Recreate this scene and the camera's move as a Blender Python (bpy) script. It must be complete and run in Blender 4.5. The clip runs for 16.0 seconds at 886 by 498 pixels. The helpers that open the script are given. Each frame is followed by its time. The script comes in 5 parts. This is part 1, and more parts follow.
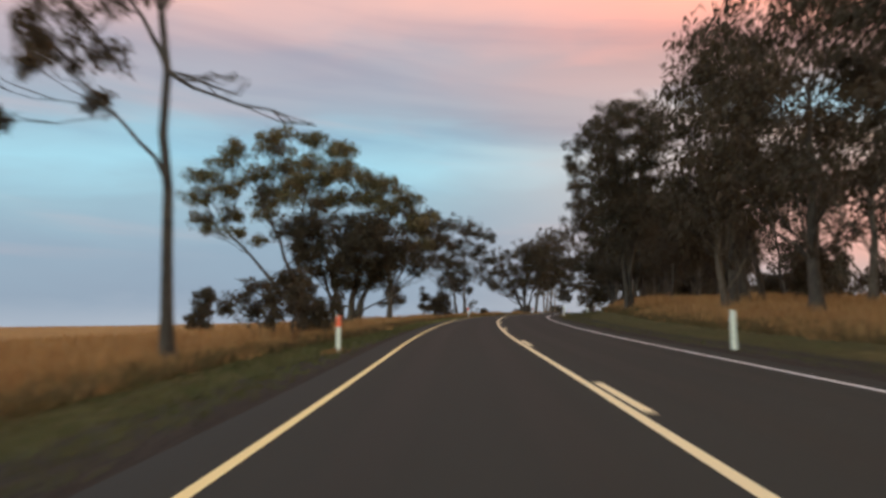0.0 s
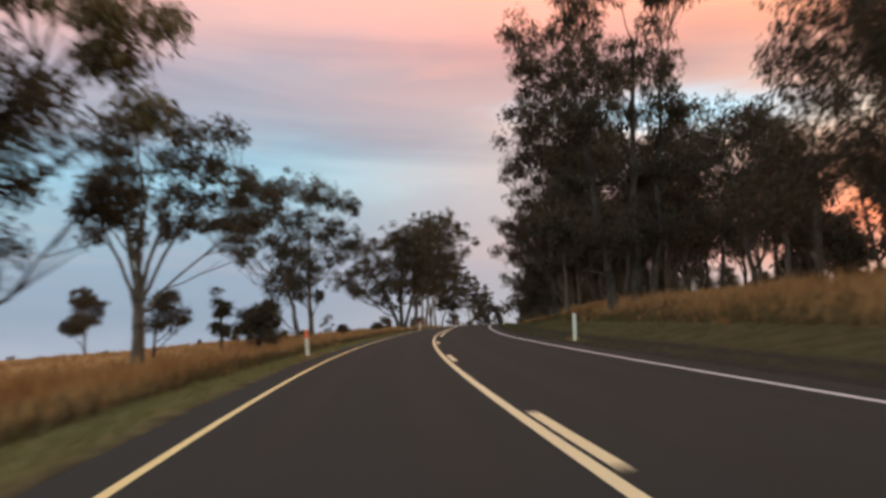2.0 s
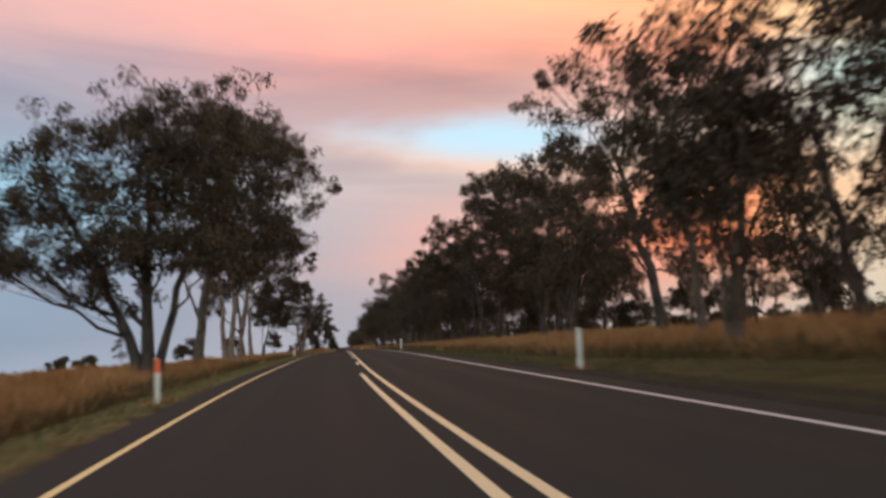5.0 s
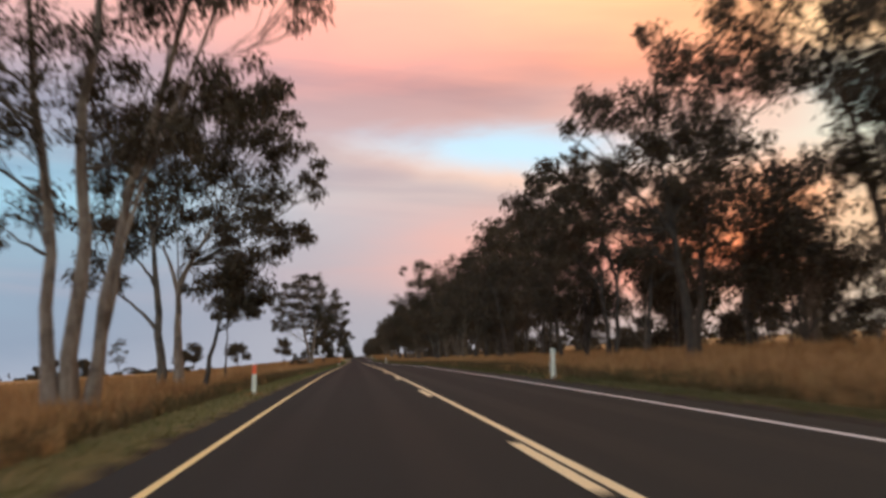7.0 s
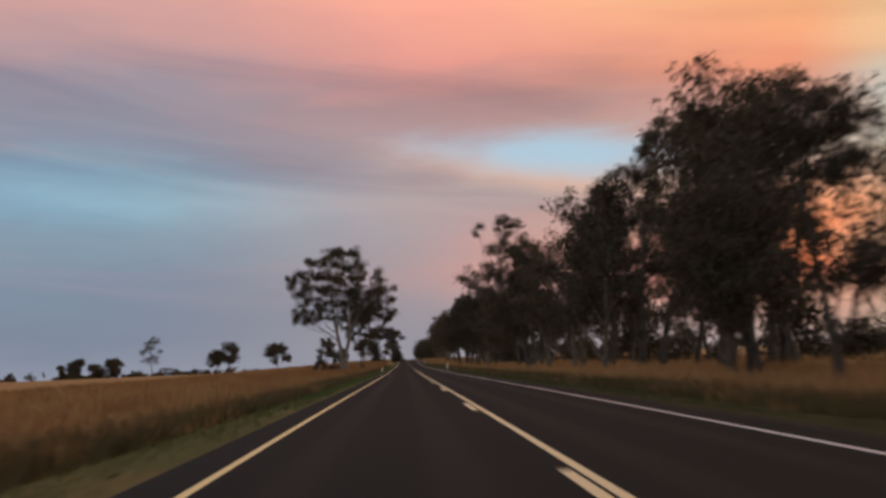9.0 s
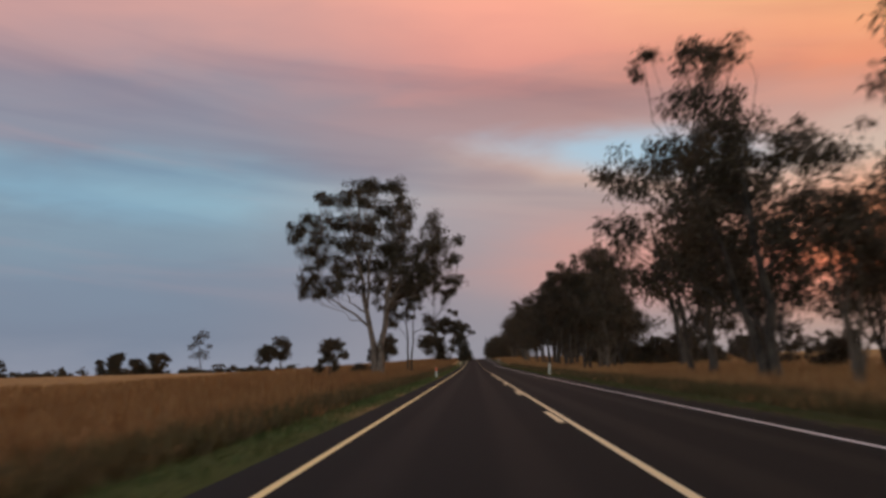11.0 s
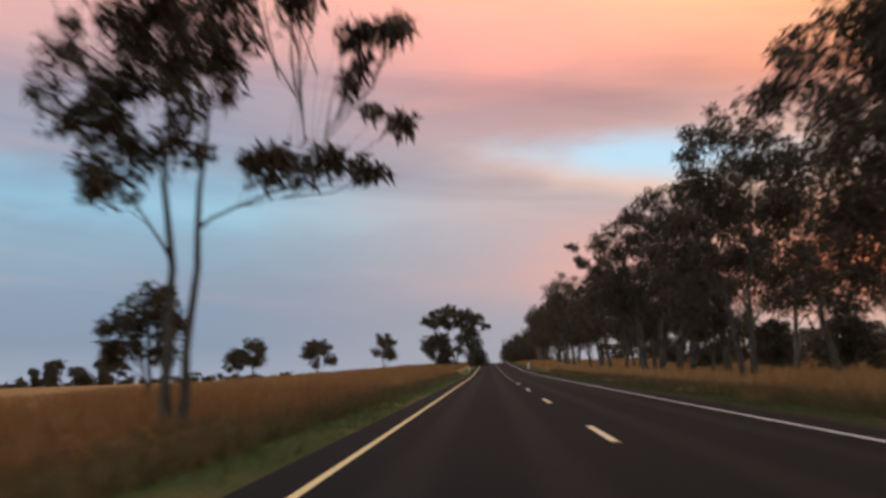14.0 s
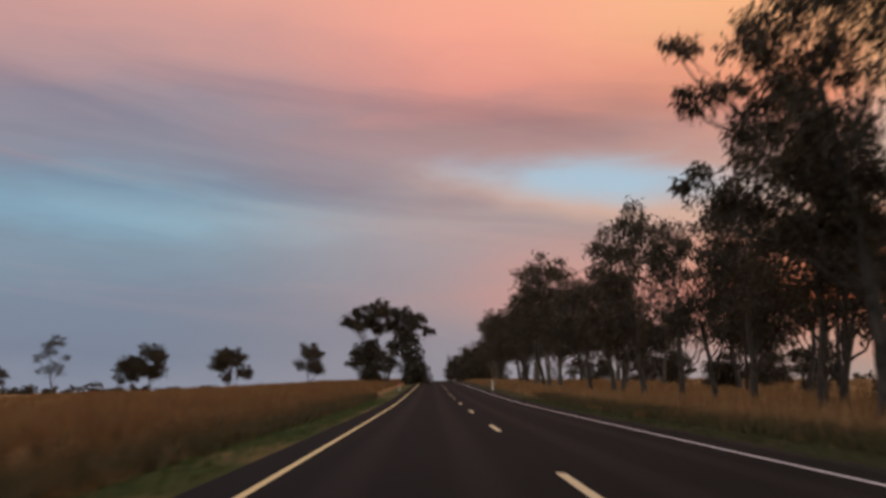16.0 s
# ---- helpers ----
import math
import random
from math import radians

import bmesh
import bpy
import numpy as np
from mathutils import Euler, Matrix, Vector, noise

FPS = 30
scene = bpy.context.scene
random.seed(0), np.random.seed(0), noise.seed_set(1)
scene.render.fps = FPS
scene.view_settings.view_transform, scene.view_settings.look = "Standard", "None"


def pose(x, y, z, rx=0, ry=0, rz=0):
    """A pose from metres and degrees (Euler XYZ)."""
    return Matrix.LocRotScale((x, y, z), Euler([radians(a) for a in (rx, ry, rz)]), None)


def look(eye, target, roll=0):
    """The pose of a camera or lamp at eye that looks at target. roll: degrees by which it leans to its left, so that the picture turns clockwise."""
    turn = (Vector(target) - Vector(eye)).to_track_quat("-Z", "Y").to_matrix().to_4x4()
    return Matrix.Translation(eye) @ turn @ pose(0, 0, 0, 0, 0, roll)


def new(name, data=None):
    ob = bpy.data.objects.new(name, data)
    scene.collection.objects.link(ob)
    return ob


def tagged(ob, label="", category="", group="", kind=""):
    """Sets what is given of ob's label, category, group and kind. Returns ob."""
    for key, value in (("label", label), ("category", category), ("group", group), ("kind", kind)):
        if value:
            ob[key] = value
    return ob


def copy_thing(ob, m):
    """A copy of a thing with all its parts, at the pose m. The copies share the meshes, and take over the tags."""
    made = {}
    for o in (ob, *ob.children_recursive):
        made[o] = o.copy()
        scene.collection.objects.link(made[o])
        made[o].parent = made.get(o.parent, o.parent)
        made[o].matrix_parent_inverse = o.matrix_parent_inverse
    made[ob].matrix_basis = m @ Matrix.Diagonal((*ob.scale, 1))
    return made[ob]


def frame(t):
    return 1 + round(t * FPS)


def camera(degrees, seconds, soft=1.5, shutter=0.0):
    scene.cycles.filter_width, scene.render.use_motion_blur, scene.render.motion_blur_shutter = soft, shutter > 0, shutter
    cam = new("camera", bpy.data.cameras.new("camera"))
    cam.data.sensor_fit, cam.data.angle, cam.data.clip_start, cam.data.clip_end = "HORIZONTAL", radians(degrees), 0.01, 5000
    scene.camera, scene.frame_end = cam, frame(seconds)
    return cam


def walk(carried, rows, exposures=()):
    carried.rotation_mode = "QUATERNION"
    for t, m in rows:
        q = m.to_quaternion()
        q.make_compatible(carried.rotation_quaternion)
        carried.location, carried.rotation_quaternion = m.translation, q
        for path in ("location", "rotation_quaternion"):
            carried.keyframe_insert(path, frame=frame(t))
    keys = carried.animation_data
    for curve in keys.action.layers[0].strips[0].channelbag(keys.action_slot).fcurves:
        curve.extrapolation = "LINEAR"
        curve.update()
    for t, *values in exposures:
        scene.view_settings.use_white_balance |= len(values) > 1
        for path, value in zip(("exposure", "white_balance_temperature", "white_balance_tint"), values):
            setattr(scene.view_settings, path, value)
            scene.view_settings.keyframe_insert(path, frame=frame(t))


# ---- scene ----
# ------------------------------------------------------------------ the camera and its drive
ROWS = [
    (0.0, 19.41, -30.67, -4.859, 14.80, 5.52, 0.73),
    (0.5, 16.08, -16.78, -4.443, 13.69, 5.99, 2.07),
    (1.0, 12.70, -2.77, -4.012, 11.82, 6.46, 1.99),
    (1.5, 9.65, 11.43, -3.561, 8.80, 6.23, 2.16),
    (2.0, 7.03, 25.34, -3.119, 5.20, 6.05, 3.56),
    (2.5, 4.90, 38.75, -2.722, 2.17, 6.32, 4.99),
    (3.0, 3.16, 52.42, -2.360, -0.15, 6.56, 4.52),
    (5.5, -1.11, 119.26, -0.761, -7.98, 6.56, 3.71),
    (6.0, -1.46, 132.39, -0.510, -8.37, 6.39, 2.57),
    (6.5, -1.55, 145.47, -0.292, -6.73, 6.97, 3.92),
    (7.0, -1.64, 158.47, -0.101, -5.91, 7.31, 3.09),
    (7.5, -1.68, 171.53, 0.065, -6.02, 7.44, 2.58),
    (8.0, -1.58, 184.65, 0.203, -5.77, 7.57, 2.93),
    (8.5, -1.51, 197.96, 0.317, -4.34, 7.62, 3.39),
    (9.0, -1.44, 211.54, 0.412, -2.58, 7.71, 2.31),
    (9.5, -1.36, 225.24, 0.483, -0.73, 7.74, 2.19),
    (10.0, -1.38, 238.95, 0.524, -0.19, 7.66, 1.81),
    (12.5, -1.66, 306.06, 0.668, 5.84, 8.26, 2.29),
    (13.0, -1.64, 319.28, 0.710, 5.99, 8.34, 2.79),
    (13.5, -1.67, 332.91, 0.754, 4.03, 8.40, 2.55),
    (14.0, -1.65, 346.31, 0.806, 3.04, 8.26, 1.90),
    (14.5, -1.60, 359.68, 0.872, 3.19, 8.20, 2.68),
    (15.0, -1.52, 372.99, 0.950, 3.44, 8.45, 3.87),
    (15.5, -1.55, 386.06, 1.029, 2.05, 8.97, 1.44),
    (16.0, -1.52, 398.67, 1.106, -0.78, 9.37, 0.43),
]
cam = camera(55.0, 16.0, soft=3.1, shutter=0.5)
walk(cam, [(t, pose(x, y, z, 90 + pitch, roll, yaw)) for t, x, y, z, yaw, pitch, roll in ROWS],
     exposures=[(0.0, 0.36, 6650, 2), (1.0, 0.38, 6750, 5), (2.0, 0.42, 6780, 6), (3.0, 0.44, 6800, 7), (5.5, 0.26, 6600, 8), (6.5, 0.34, 6600, 8), (7.25, 0.32, 6600, 8), (8.0, 0.12, 6600, 9), (8.5, 0.02, 6620, 10), (9.0, -0.26, 6650, 12), (10.0, -0.3, 6700, 12),
                (12.5, -0.33, 6500, 11), (13.0, -0.22, 6600, 11), (13.5, -0.04, 6680, 10), (14.0, 0.1, 6500, 9), (14.5, -0.16, 6550, 12), (15.0, -0.3, 6700, 14), (15.5, -0.46, 6700, 15), (16.0, -0.38, 6750, 14)])


# ------------------------------------------------------------------ sky and light
def lin(r, g, b):
    """Linear colour from 8-bit screen values."""
    return tuple(((v / 255 + 0.055) / 1.055) ** 2.4 if v > 10 else v / 255 / 12.92 for v in (r, g, b)) + (1.0,)


class Nodes:
    """Short hand for building node trees."""

    def __init__(self, tree):
        self.tree = tree

    def add(self, kind, **values):
        node = self.tree.nodes.new(kind)
        for key, value in values.items():
            setattr(node, key, value)
        return node

    def feed(self, socket, value):
        if isinstance(value, bpy.types.NodeSocket):
            self.tree.links.new(value, socket)
        elif value is not None:
            socket.default_value = value

    def math(self, op, a, b=None, c=None, clamp=False):
        node = self.add("ShaderNodeMath", operation=op, use_clamp=clamp)
        for socket, value in zip(node.inputs, (a, b, c)):
            self.feed(socket, value)
        return node.outputs[0]

    def span(self, value, a, b, c=0.0, d=1.0, smooth=True):
        node = self.add("ShaderNodeMapRange", interpolation_type="SMOOTHSTEP" if smooth else "LINEAR")
        for socket, v in zip(node.inputs, (value, a, b, c, d)):
            self.feed(socket, v)
        return node.outputs[0]

    def mix(self, factor, a, b, blend="MIX"):
        node = self.add("ShaderNodeMix", data_type="RGBA", blend_type=blend)
        for name, value in ((0, factor), (6, a), (7, b)):
            self.feed(node.inputs[name], value)
        return node.outputs[2]

    def noise(self, vector, scale, detail=3.0, rough=0.5, distortion=0.0):
        node = self.add("ShaderNodeTexNoise")
        self.feed(node.inputs["Vector"], vector)
        node.inputs["Scale"].default_value, node.inputs["Detail"].default_value = scale, detail
        node.inputs["Roughness"].default_value, node.inputs["Distortion"].default_value = rough, distortion
        return node.outputs["Fac"]

    def ramp(self, value, stops):
        node = self.add("ShaderNodeValToRGB")
        self.feed(node.inputs[0], value)
        e = node.color_ramp.elements
        while len(e) < len(stops):
            e.new(0.5)
        for item, (place, colour) in zip(e, stops):
            item.position, item.color = place, colour
        return node.outputs[0]


SUN_AZ, SUN_EL = 62.0, 4.0          # degrees to the right of the straight road, and above the horizon


def make_sky():
    world = bpy.data.worlds.new("dusk_sky")
    scene.world = world
    world.use_nodes = True
    n = Nodes(world.node_tree)
    world.node_tree.nodes.clear()
    where = n.add("ShaderNodeTexCoord").outputs["Generated"]
    split = n.add("ShaderNodeSeparateXYZ")
    n.feed(split.inputs[0], where)
    x, y, z = split.outputs
    el = n.math("MULTIPLY", n.math("ARCSINE", z), 57.296)
    az = n.math("MULTIPLY", n.math("ARCTAN2", x, y), 57.296)
    # cloud streaks: noise stretched along the horizon bends the layers
    flat = n.add("ShaderNodeCombineXYZ")
    n.feed(flat.inputs[0], n.math("MULTIPLY", az, 0.035))
    n.feed(flat.inputs[1], n.math("MULTIPLY", el, 0.12))
    wave = n.math("SUBTRACT", n.noise(flat.outputs[0], 1.0, 4.0, 0.5, 0.4), 0.5)
    fine = n.math("SUBTRACT", n.noise(flat.outputs[0], 3.2, 5.0, 0.55, 0.6), 0.5)
    bent = n.math("ADD", el, n.math("ADD", n.math("MULTIPLY", wave, 5.0), n.math("MULTIPLY", fine, 2.6)))
    h = n.math("DIVIDE", bent, 60.0, clamp=True)
    left = n.ramp(h, [(a / 60, lin(*c)) for a, c in (
        (0, (150, 156, 172)), (3, (128, 141, 161)), (6, (130, 147, 167)), (9, (138, 163, 181)), (10.8, (146, 184, 204)), (12.4, (140, 170, 190)),
        (14.2, (142, 152, 170)), (18.0, (160, 153, 166)), (22, (204, 163, 162)), (27, (240, 177, 164)), (38, (214, 168, 168)), (60, (150, 140, 160)))])
    mid = n.ramp(h, [(a / 60, lin(*c)) for a, c in (
        (0, (150, 150, 164)), (3, (158, 152, 164)), (6, (172, 156, 164)), (9, (176, 162, 170)), (12, (184, 168, 172)),
        (15, (176, 152, 158)), (17.5, (178, 144, 148)), (20, (230, 158, 150)), (24, (255, 176, 158)), (34, (254, 196, 164)), (60, (190, 150, 155)))])
    right = n.ramp(h, [(a / 60, lin(*c)) for a, c in (
        (0, (176, 160, 158)), (2.5, (206, 156, 138)), (5.8, (252, 132, 82)), (8.5, (246, 166, 124)), (12, (214, 194, 184)),
        (15, (212, 164, 152)), (18, (246, 160, 128)), (22, (255, 190, 140)), (27, (255, 216, 158)), (36, (252, 206, 164)), (60, (200, 160, 155)))])
    side = n.math("ADD", az, n.math("MULTIPLY", wave, 10.0))
    colour = n.mix(n.span(side, -20.0, 6.0), left, mid)
    colour = n.mix(n.span(side, 2.0, 30.0), colour, right)
    far = n.ramp(h, [(a / 60, lin(*c)) for a, c in (
        (0, (184, 176, 168)), (5, (206, 180, 160)), (8, (216, 178, 150)), (11, (206, 206, 194)), (15, (184, 210, 212)),
        (18, (236, 196, 160)), (23, (255, 204, 150)), (28, (255, 218, 162)), (38, (250, 206, 166)), (60, (200, 160, 155)))])
    colour = n.mix(n.span(side, 26.0, 33.0), colour, far)
    # long thin streaks of darker and of pinker cloud, falling slowly to the right
    lay = n.add("ShaderNodeCombineXYZ")
    n.feed(lay.inputs[0], n.math("MULTIPLY", az, 0.028))
    n.feed(lay.inputs[1], n.math("MULTIPLY", n.math("ADD", el, n.math("MULTIPLY", az, 0.10)), 0.26))
    dark_streak = n.span(n.noise(lay.outputs[0], 1.2, 4.0, 0.5, 0.5), 0.45, 0.72)
    band = n.math("MULTIPLY", n.span(el, 6.0, 12.0), n.span(el, 26.0, 18.0))
    colour = n.mix(n.math("MULTIPLY", n.math("MULTIPLY", dark_streak, band), 0.75), colour, n.mix(1.0, colour, (0.76, 0.78, 0.85, 1), "MULTIPLY"))
    n.feed(lay.inputs[2], 7.3)
    pink_streak = n.span(n.noise(lay.outputs[0], 1.3, 4.0, 0.5, 0.5), 0.46, 0.74)
    colour = n.mix(n.math("MULTIPLY", n.math("MULTIPLY", pink_streak, n.span(el, 3.0, 8.0)), n.span(el, 24.0, 12.0, 0.0, 0.3)), colour, lin(206, 166, 166))
    # blush under the cloud bank, then the clear gap between the banks
    def oval(az0, el0, wide, high, tilt):
        gx = n.math("DIVIDE", n.math("SUBTRACT", az, az0), wide)
        gy = n.math("DIVIDE", n.math("SUBTRACT", n.math("ADD", el, n.math("MULTIPLY", n.math("SUBTRACT", az, az0), tilt)), el0), high)
        r = n.math("SQRT", n.math("ADD", n.math("MULTIPLY", gx, gx), n.math("MULTIPLY", gy, gy)))
        return n.math("ADD", r, n.math("MULTIPLY", fine, 1.1))
    colour = n.mix(n.math("MULTIPLY", n.span(oval(9.0, 6.5, 9.0, 3.2, 0.0), 1.3, 0.2), 0.5), colour, lin(218, 160, 152))
    colour = n.mix(n.math("MULTIPLY", n.span(oval(12.0, 12.2, 11.0, 1.5, 0.16), 1.3, 0.2), 0.75), colour, lin(222, 186, 172))
    colour = n.mix(n.math("MULTIPLY", n.span(oval(11.5, 13.7, 9.5, 1.7, 0.10), 1.35, 0.15), 0.9), colour, lin(172, 208, 236))
    # behind the camera and overhead the evening sky goes on, deep blue away from the sun
    sky = n.add("ShaderNodeTexSky", sky_type="NISHITA", sun_disc=False)
    sky.sun_elevation, sky.sun_rotation = radians(SUN_EL), radians(SUN_AZ)
    sky.altitude, sky.air_density, sky.dust_density = 400, 1.0, 1.5
    back = n.mix(0.5, sky.outputs[0], lin(150, 140, 160))
    colour = n.mix(n.span(n.math("ABSOLUTE", az), 75.0, 130.0), colour, back)
    ground = n.mix(n.span(el, -4.0, 0.0), lin(70, 60, 52), colour)
    ground = n.mix(n.span(az, -25.0, 12.0), n.mix(1.0, ground, (0.95, 0.95, 0.95, 1), "MULTIPLY"), n.mix(1.0, ground, (1.0, 0.98, 0.91, 1), "MULTIPLY"))
    bg = n.add("ShaderNodeBackground")
    n.feed(bg.inputs["Color"], ground)
    bg.inputs["Strength"].default_value = 1.2
    n.feed(n.add("ShaderNodeOutputWorld").inputs[0], bg.outputs[0])


make_sky()
sun = new("sun", bpy.data.lights.new("sun", "SUN"))
sun.data.energy, sun.data.angle, sun.data.color = 0.5, radians(12), (1.0, 0.62, 0.42)
sun.matrix_world = look((0, 0, 50), Vector((0, 0, 50)) - Vector((math.sin(radians(SUN_AZ)) * math.cos(radians(SUN_EL + 8)), math.cos(radians(SUN_AZ)) * math.cos(radians(SUN_EL + 8)), math.sin(radians(SUN_EL + 8)))))


# ------------------------------------------------------------------ materials
def material(name, rough=0.9, spec=0.3):
    m = bpy.data.materials.new(name)
    m.use_nodes = True
    n = Nodes(m.node_tree)
    shader = m.node_tree.nodes["Principled BSDF"]
    shader.inputs["Roughness"].default_value = rough
    shader.inputs["Specular IOR Level"].default_value = spec
    return m, n, shader


def place_coords(n):
    return n.add("ShaderNodeTexCoord").outputs["Object"]


def bump(n, shader, height, strength=0.4, distance=0.01):
    node = n.add("ShaderNodeBump")
    node.inputs["Strength"].default_value, node.inputs["Distance"].default_value = strength, distance
    n.feed(node.inputs["Height"], height)
    n.feed(shader.inputs["Normal"], node.outputs[0])


def asphalt_material():
    m, n, s = material("asphalt", 0.85, 0.1)
    at = place_coords(n)
    uv = n.add("ShaderNodeUVMap", uv_map="lane").outputs[0]
    split = n.add("ShaderNodeSeparateXYZ")
    n.feed(split.inputs[0], uv)
    across = split.outputs[0]
    grain = n.noise(at, 60.0, 4.0, 0.7)
    blotch = n.noise(at, 0.5, 4.0, 0.6)
    colour = n.mix(n.span(grain, 0.3, 0.7), (0.0078, 0.0090, 0.0088, 1), (0.0162, 0.0184, 0.0182, 1))
    colour = n.mix(n.math("MULTIPLY", blotch, 0.5), colour, (0.0118, 0.0133, 0.0131, 1))
    # tyre tracks are worn smoother and paler, the strip between them keeps drips of oil
    track = n.math("ABSOLUTE", n.math("SUBTRACT", n.math("ABSOLUTE", n.math("SUBTRACT", n.math("ABSOLUTE", across), 1.75)), 0.8))
    # exposure change put into the colour: paler before the straight, darker far along
    colour = n.mix(n.math("ADD", n.span(split.outputs[1], 250.0, 150.0, 0.0, 0.55), n.span(split.outputs[1], 150.0, 90.0, 0.0, 0.2)), colour, (0.048, 0.0490, 0.0430, 1))
    colour = n.mix(n.span(split.outputs[1], 300.0, 380.0, 0.0, 0.6), colour, (0.0070, 0.0080, 0.0080, 1))
    worn = n.math("MULTIPLY", n.span(track, 0.5, 0.05), 0.22)
    colour = n.mix(worn, colour, (0.0222, 0.0228, 0.0200, 1))
    n.feed(s.inputs["Base Color"], colour)
    n.feed(s.inputs["Roughness"], n.span(worn, 0.0, 0.22, 0.9, 0.82))
    bump(n, s, grain, 0.5, 0.006)
    return m


def paint_material(name, colour, worn):
    m, n, s = material(name, 0.6, 0.4)
    at = place_coords(n)
    chips = n.span(n.math("ADD", n.math("MULTIPLY", n.noise(at, 9.0, 5.0, 0.7), 0.7), n.math("MULTIPLY", n.noise(at, 0.7, 2.0), 0.3)), worn, worn + 0.1)
    n.feed(s.inputs["Base Color"], n.mix(chips, colour, (0.08, 0.075, 0.07, 1)))
    bump(n, s, n.noise(at, 90.0, 2.0), 0.3, 0.003)
    return m


def ground_material():
    m, n, s = material("verge_and_paddock", 1.0, 0.1)
    at = place_coords(n)
    uv = n.add("ShaderNodeUVMap", uv_map="lane").outputs[0]
    split = n.add("ShaderNodeSeparateXYZ")
    n.feed(split.inputs[0], uv)
    wide = n.noise(at, 0.16, 4.0, 0.6)
    mid = n.noise(at, 1.3, 4.0, 0.65)
    fine = n.noise(at, 14.0, 4.0, 0.7)
    far = n.math("ADD", split.outputs[0], n.math("MULTIPLY", n.math("SUBTRACT", mid, 0.5), 1.4))
    gravel = n.mix(n.span(fine, 0.35, 0.7), (0.022, 0.020, 0.018, 1), (0.075, 0.062, 0.05, 1))
    green = n.mix(n.span(fine, 0.3, 0.7), (0.038, 0.050, 0.014, 1), (0.10, 0.118, 0.036, 1))
    green = n.mix(n.span(wide, 0.45, 0.7), green, (0.24, 0.17, 0.07, 1))
    straw = n.mix(n.span(fine, 0.3, 0.7), (0.22, 0.125, 0.045, 1), (0.46, 0.29, 0.12, 1))
    straw = n.mix(n.span(wide, 0.35, 0.75), straw, (0.24, 0.13, 0.055, 1))
    straw = n.mix(n.math("MULTIPLY", n.span(mid, 0.55, 0.75), 0.5), straw, (0.16, 0.12, 0.05, 1))
    # before the straight the verge is drier and paler
    dry = n.math("MULTIPLY", n.math("MULTIPLY", n.span(split.outputs[1], 260.0, 190.0), n.span(split.outputs[1], -10.0, 45.0, 0.35, 1.0)), n.span(mid, 0.3, 0.6, 0.45, 0.9))
    green = n.mix(dry, green, (0.19, 0.155, 0.068, 1))
    # the mown strip on the right side is patchy and brown
    way = n.add("ShaderNodeSeparateXYZ")
    n.feed(way.inputs[0], at)
    brown = n.mix(n.span(fine, 0.3, 0.7), (0.030, 0.030, 0.012, 1), (0.095, 0.078, 0.034, 1))
    green = n.mix(n.math("MULTIPLY", n.span(way.outputs[0], 2.0, 5.0), n.span(mid, 0.3, 0.65, 0.45, 0.95)), green, brown)
    colour = n.mix(n.span(far, 4.3, 4.9), gravel, green)
    colour = n.mix(n.span(far, 6.7, 7.6), colour, straw)
    n.feed(s.inputs["Base Color"], colour)
    bump(n, s, n.math("ADD", fine, mid), 0.8, 0.06)
    return m


def blade_material(name, root, tip, other, change=None, reach=None, side=None):
    m, n, s = material(name, 0.9, 0.15)
    rnd = n.add("ShaderNodeNewGeometry").outputs["Random Per Island"]
    at = place_coords(n)
    colour = n.mix(rnd, root, tip)
    colour = n.mix(n.span(n.noise(at, 0.22, 3.0), 0.4, 0.7), colour, other)
    colour = n.mix(n.math("MULTIPLY", n.span(n.noise(at, 0.9, 4.0, 0.65), 0.5, 0.68), 0.6), colour, root)
    if change:
        # the grass colour shifts along the road
        split = n.add("ShaderNodeSeparateXYZ")
        n.feed(split.inputs[0], at)
        patchy = n.span(n.noise(at, 0.7, 3.0), 0.3, 0.6, reach[2], reach[3])
        along = n.math("MULTIPLY", n.span(split.outputs[1], reach[0], reach[1]), n.span(split.outputs[1], -10.0, 45.0, 0.35, 1.0))
        if side:
            along = n.math("MULTIPLY", along, n.span(split.outputs[0], 5.0, 2.0, 0.35, 1.0))
        colour = n.mix(n.math("MULTIPLY", along, patchy), colour, change)
        if not side:
            colour = n.mix(n.math("MULTIPLY", n.span(split.outputs[0], 2.0, 5.0), n.span(n.noise(at, 1.3, 4.0, 0.65), 0.3, 0.65, 0.4, 0.9)), colour, (0.075, 0.064, 0.026, 1))
    n.feed(s.inputs["Base Color"], colour)
    return m


def leaf_material(name, dark, pale, dry):
    m, n, s = material(name, 0.7, 0.18)
    rnd = n.add("ShaderNodeNewGeometry").outputs["Random Per Island"]
    own = n.add("ShaderNodeObjectInfo").outputs["Random"]
    at = place_coords(n)
    colour = n.mix(rnd, dark, pale)
    colour = n.mix(n.span(n.noise(at, 0.35, 3.0), 0.45, 0.7), colour, dry)
    colour = n.mix(n.math("MULTIPLY", own, 0.45), colour, dry)
    n.feed(s.inputs["Base Color"], colour)
    return m


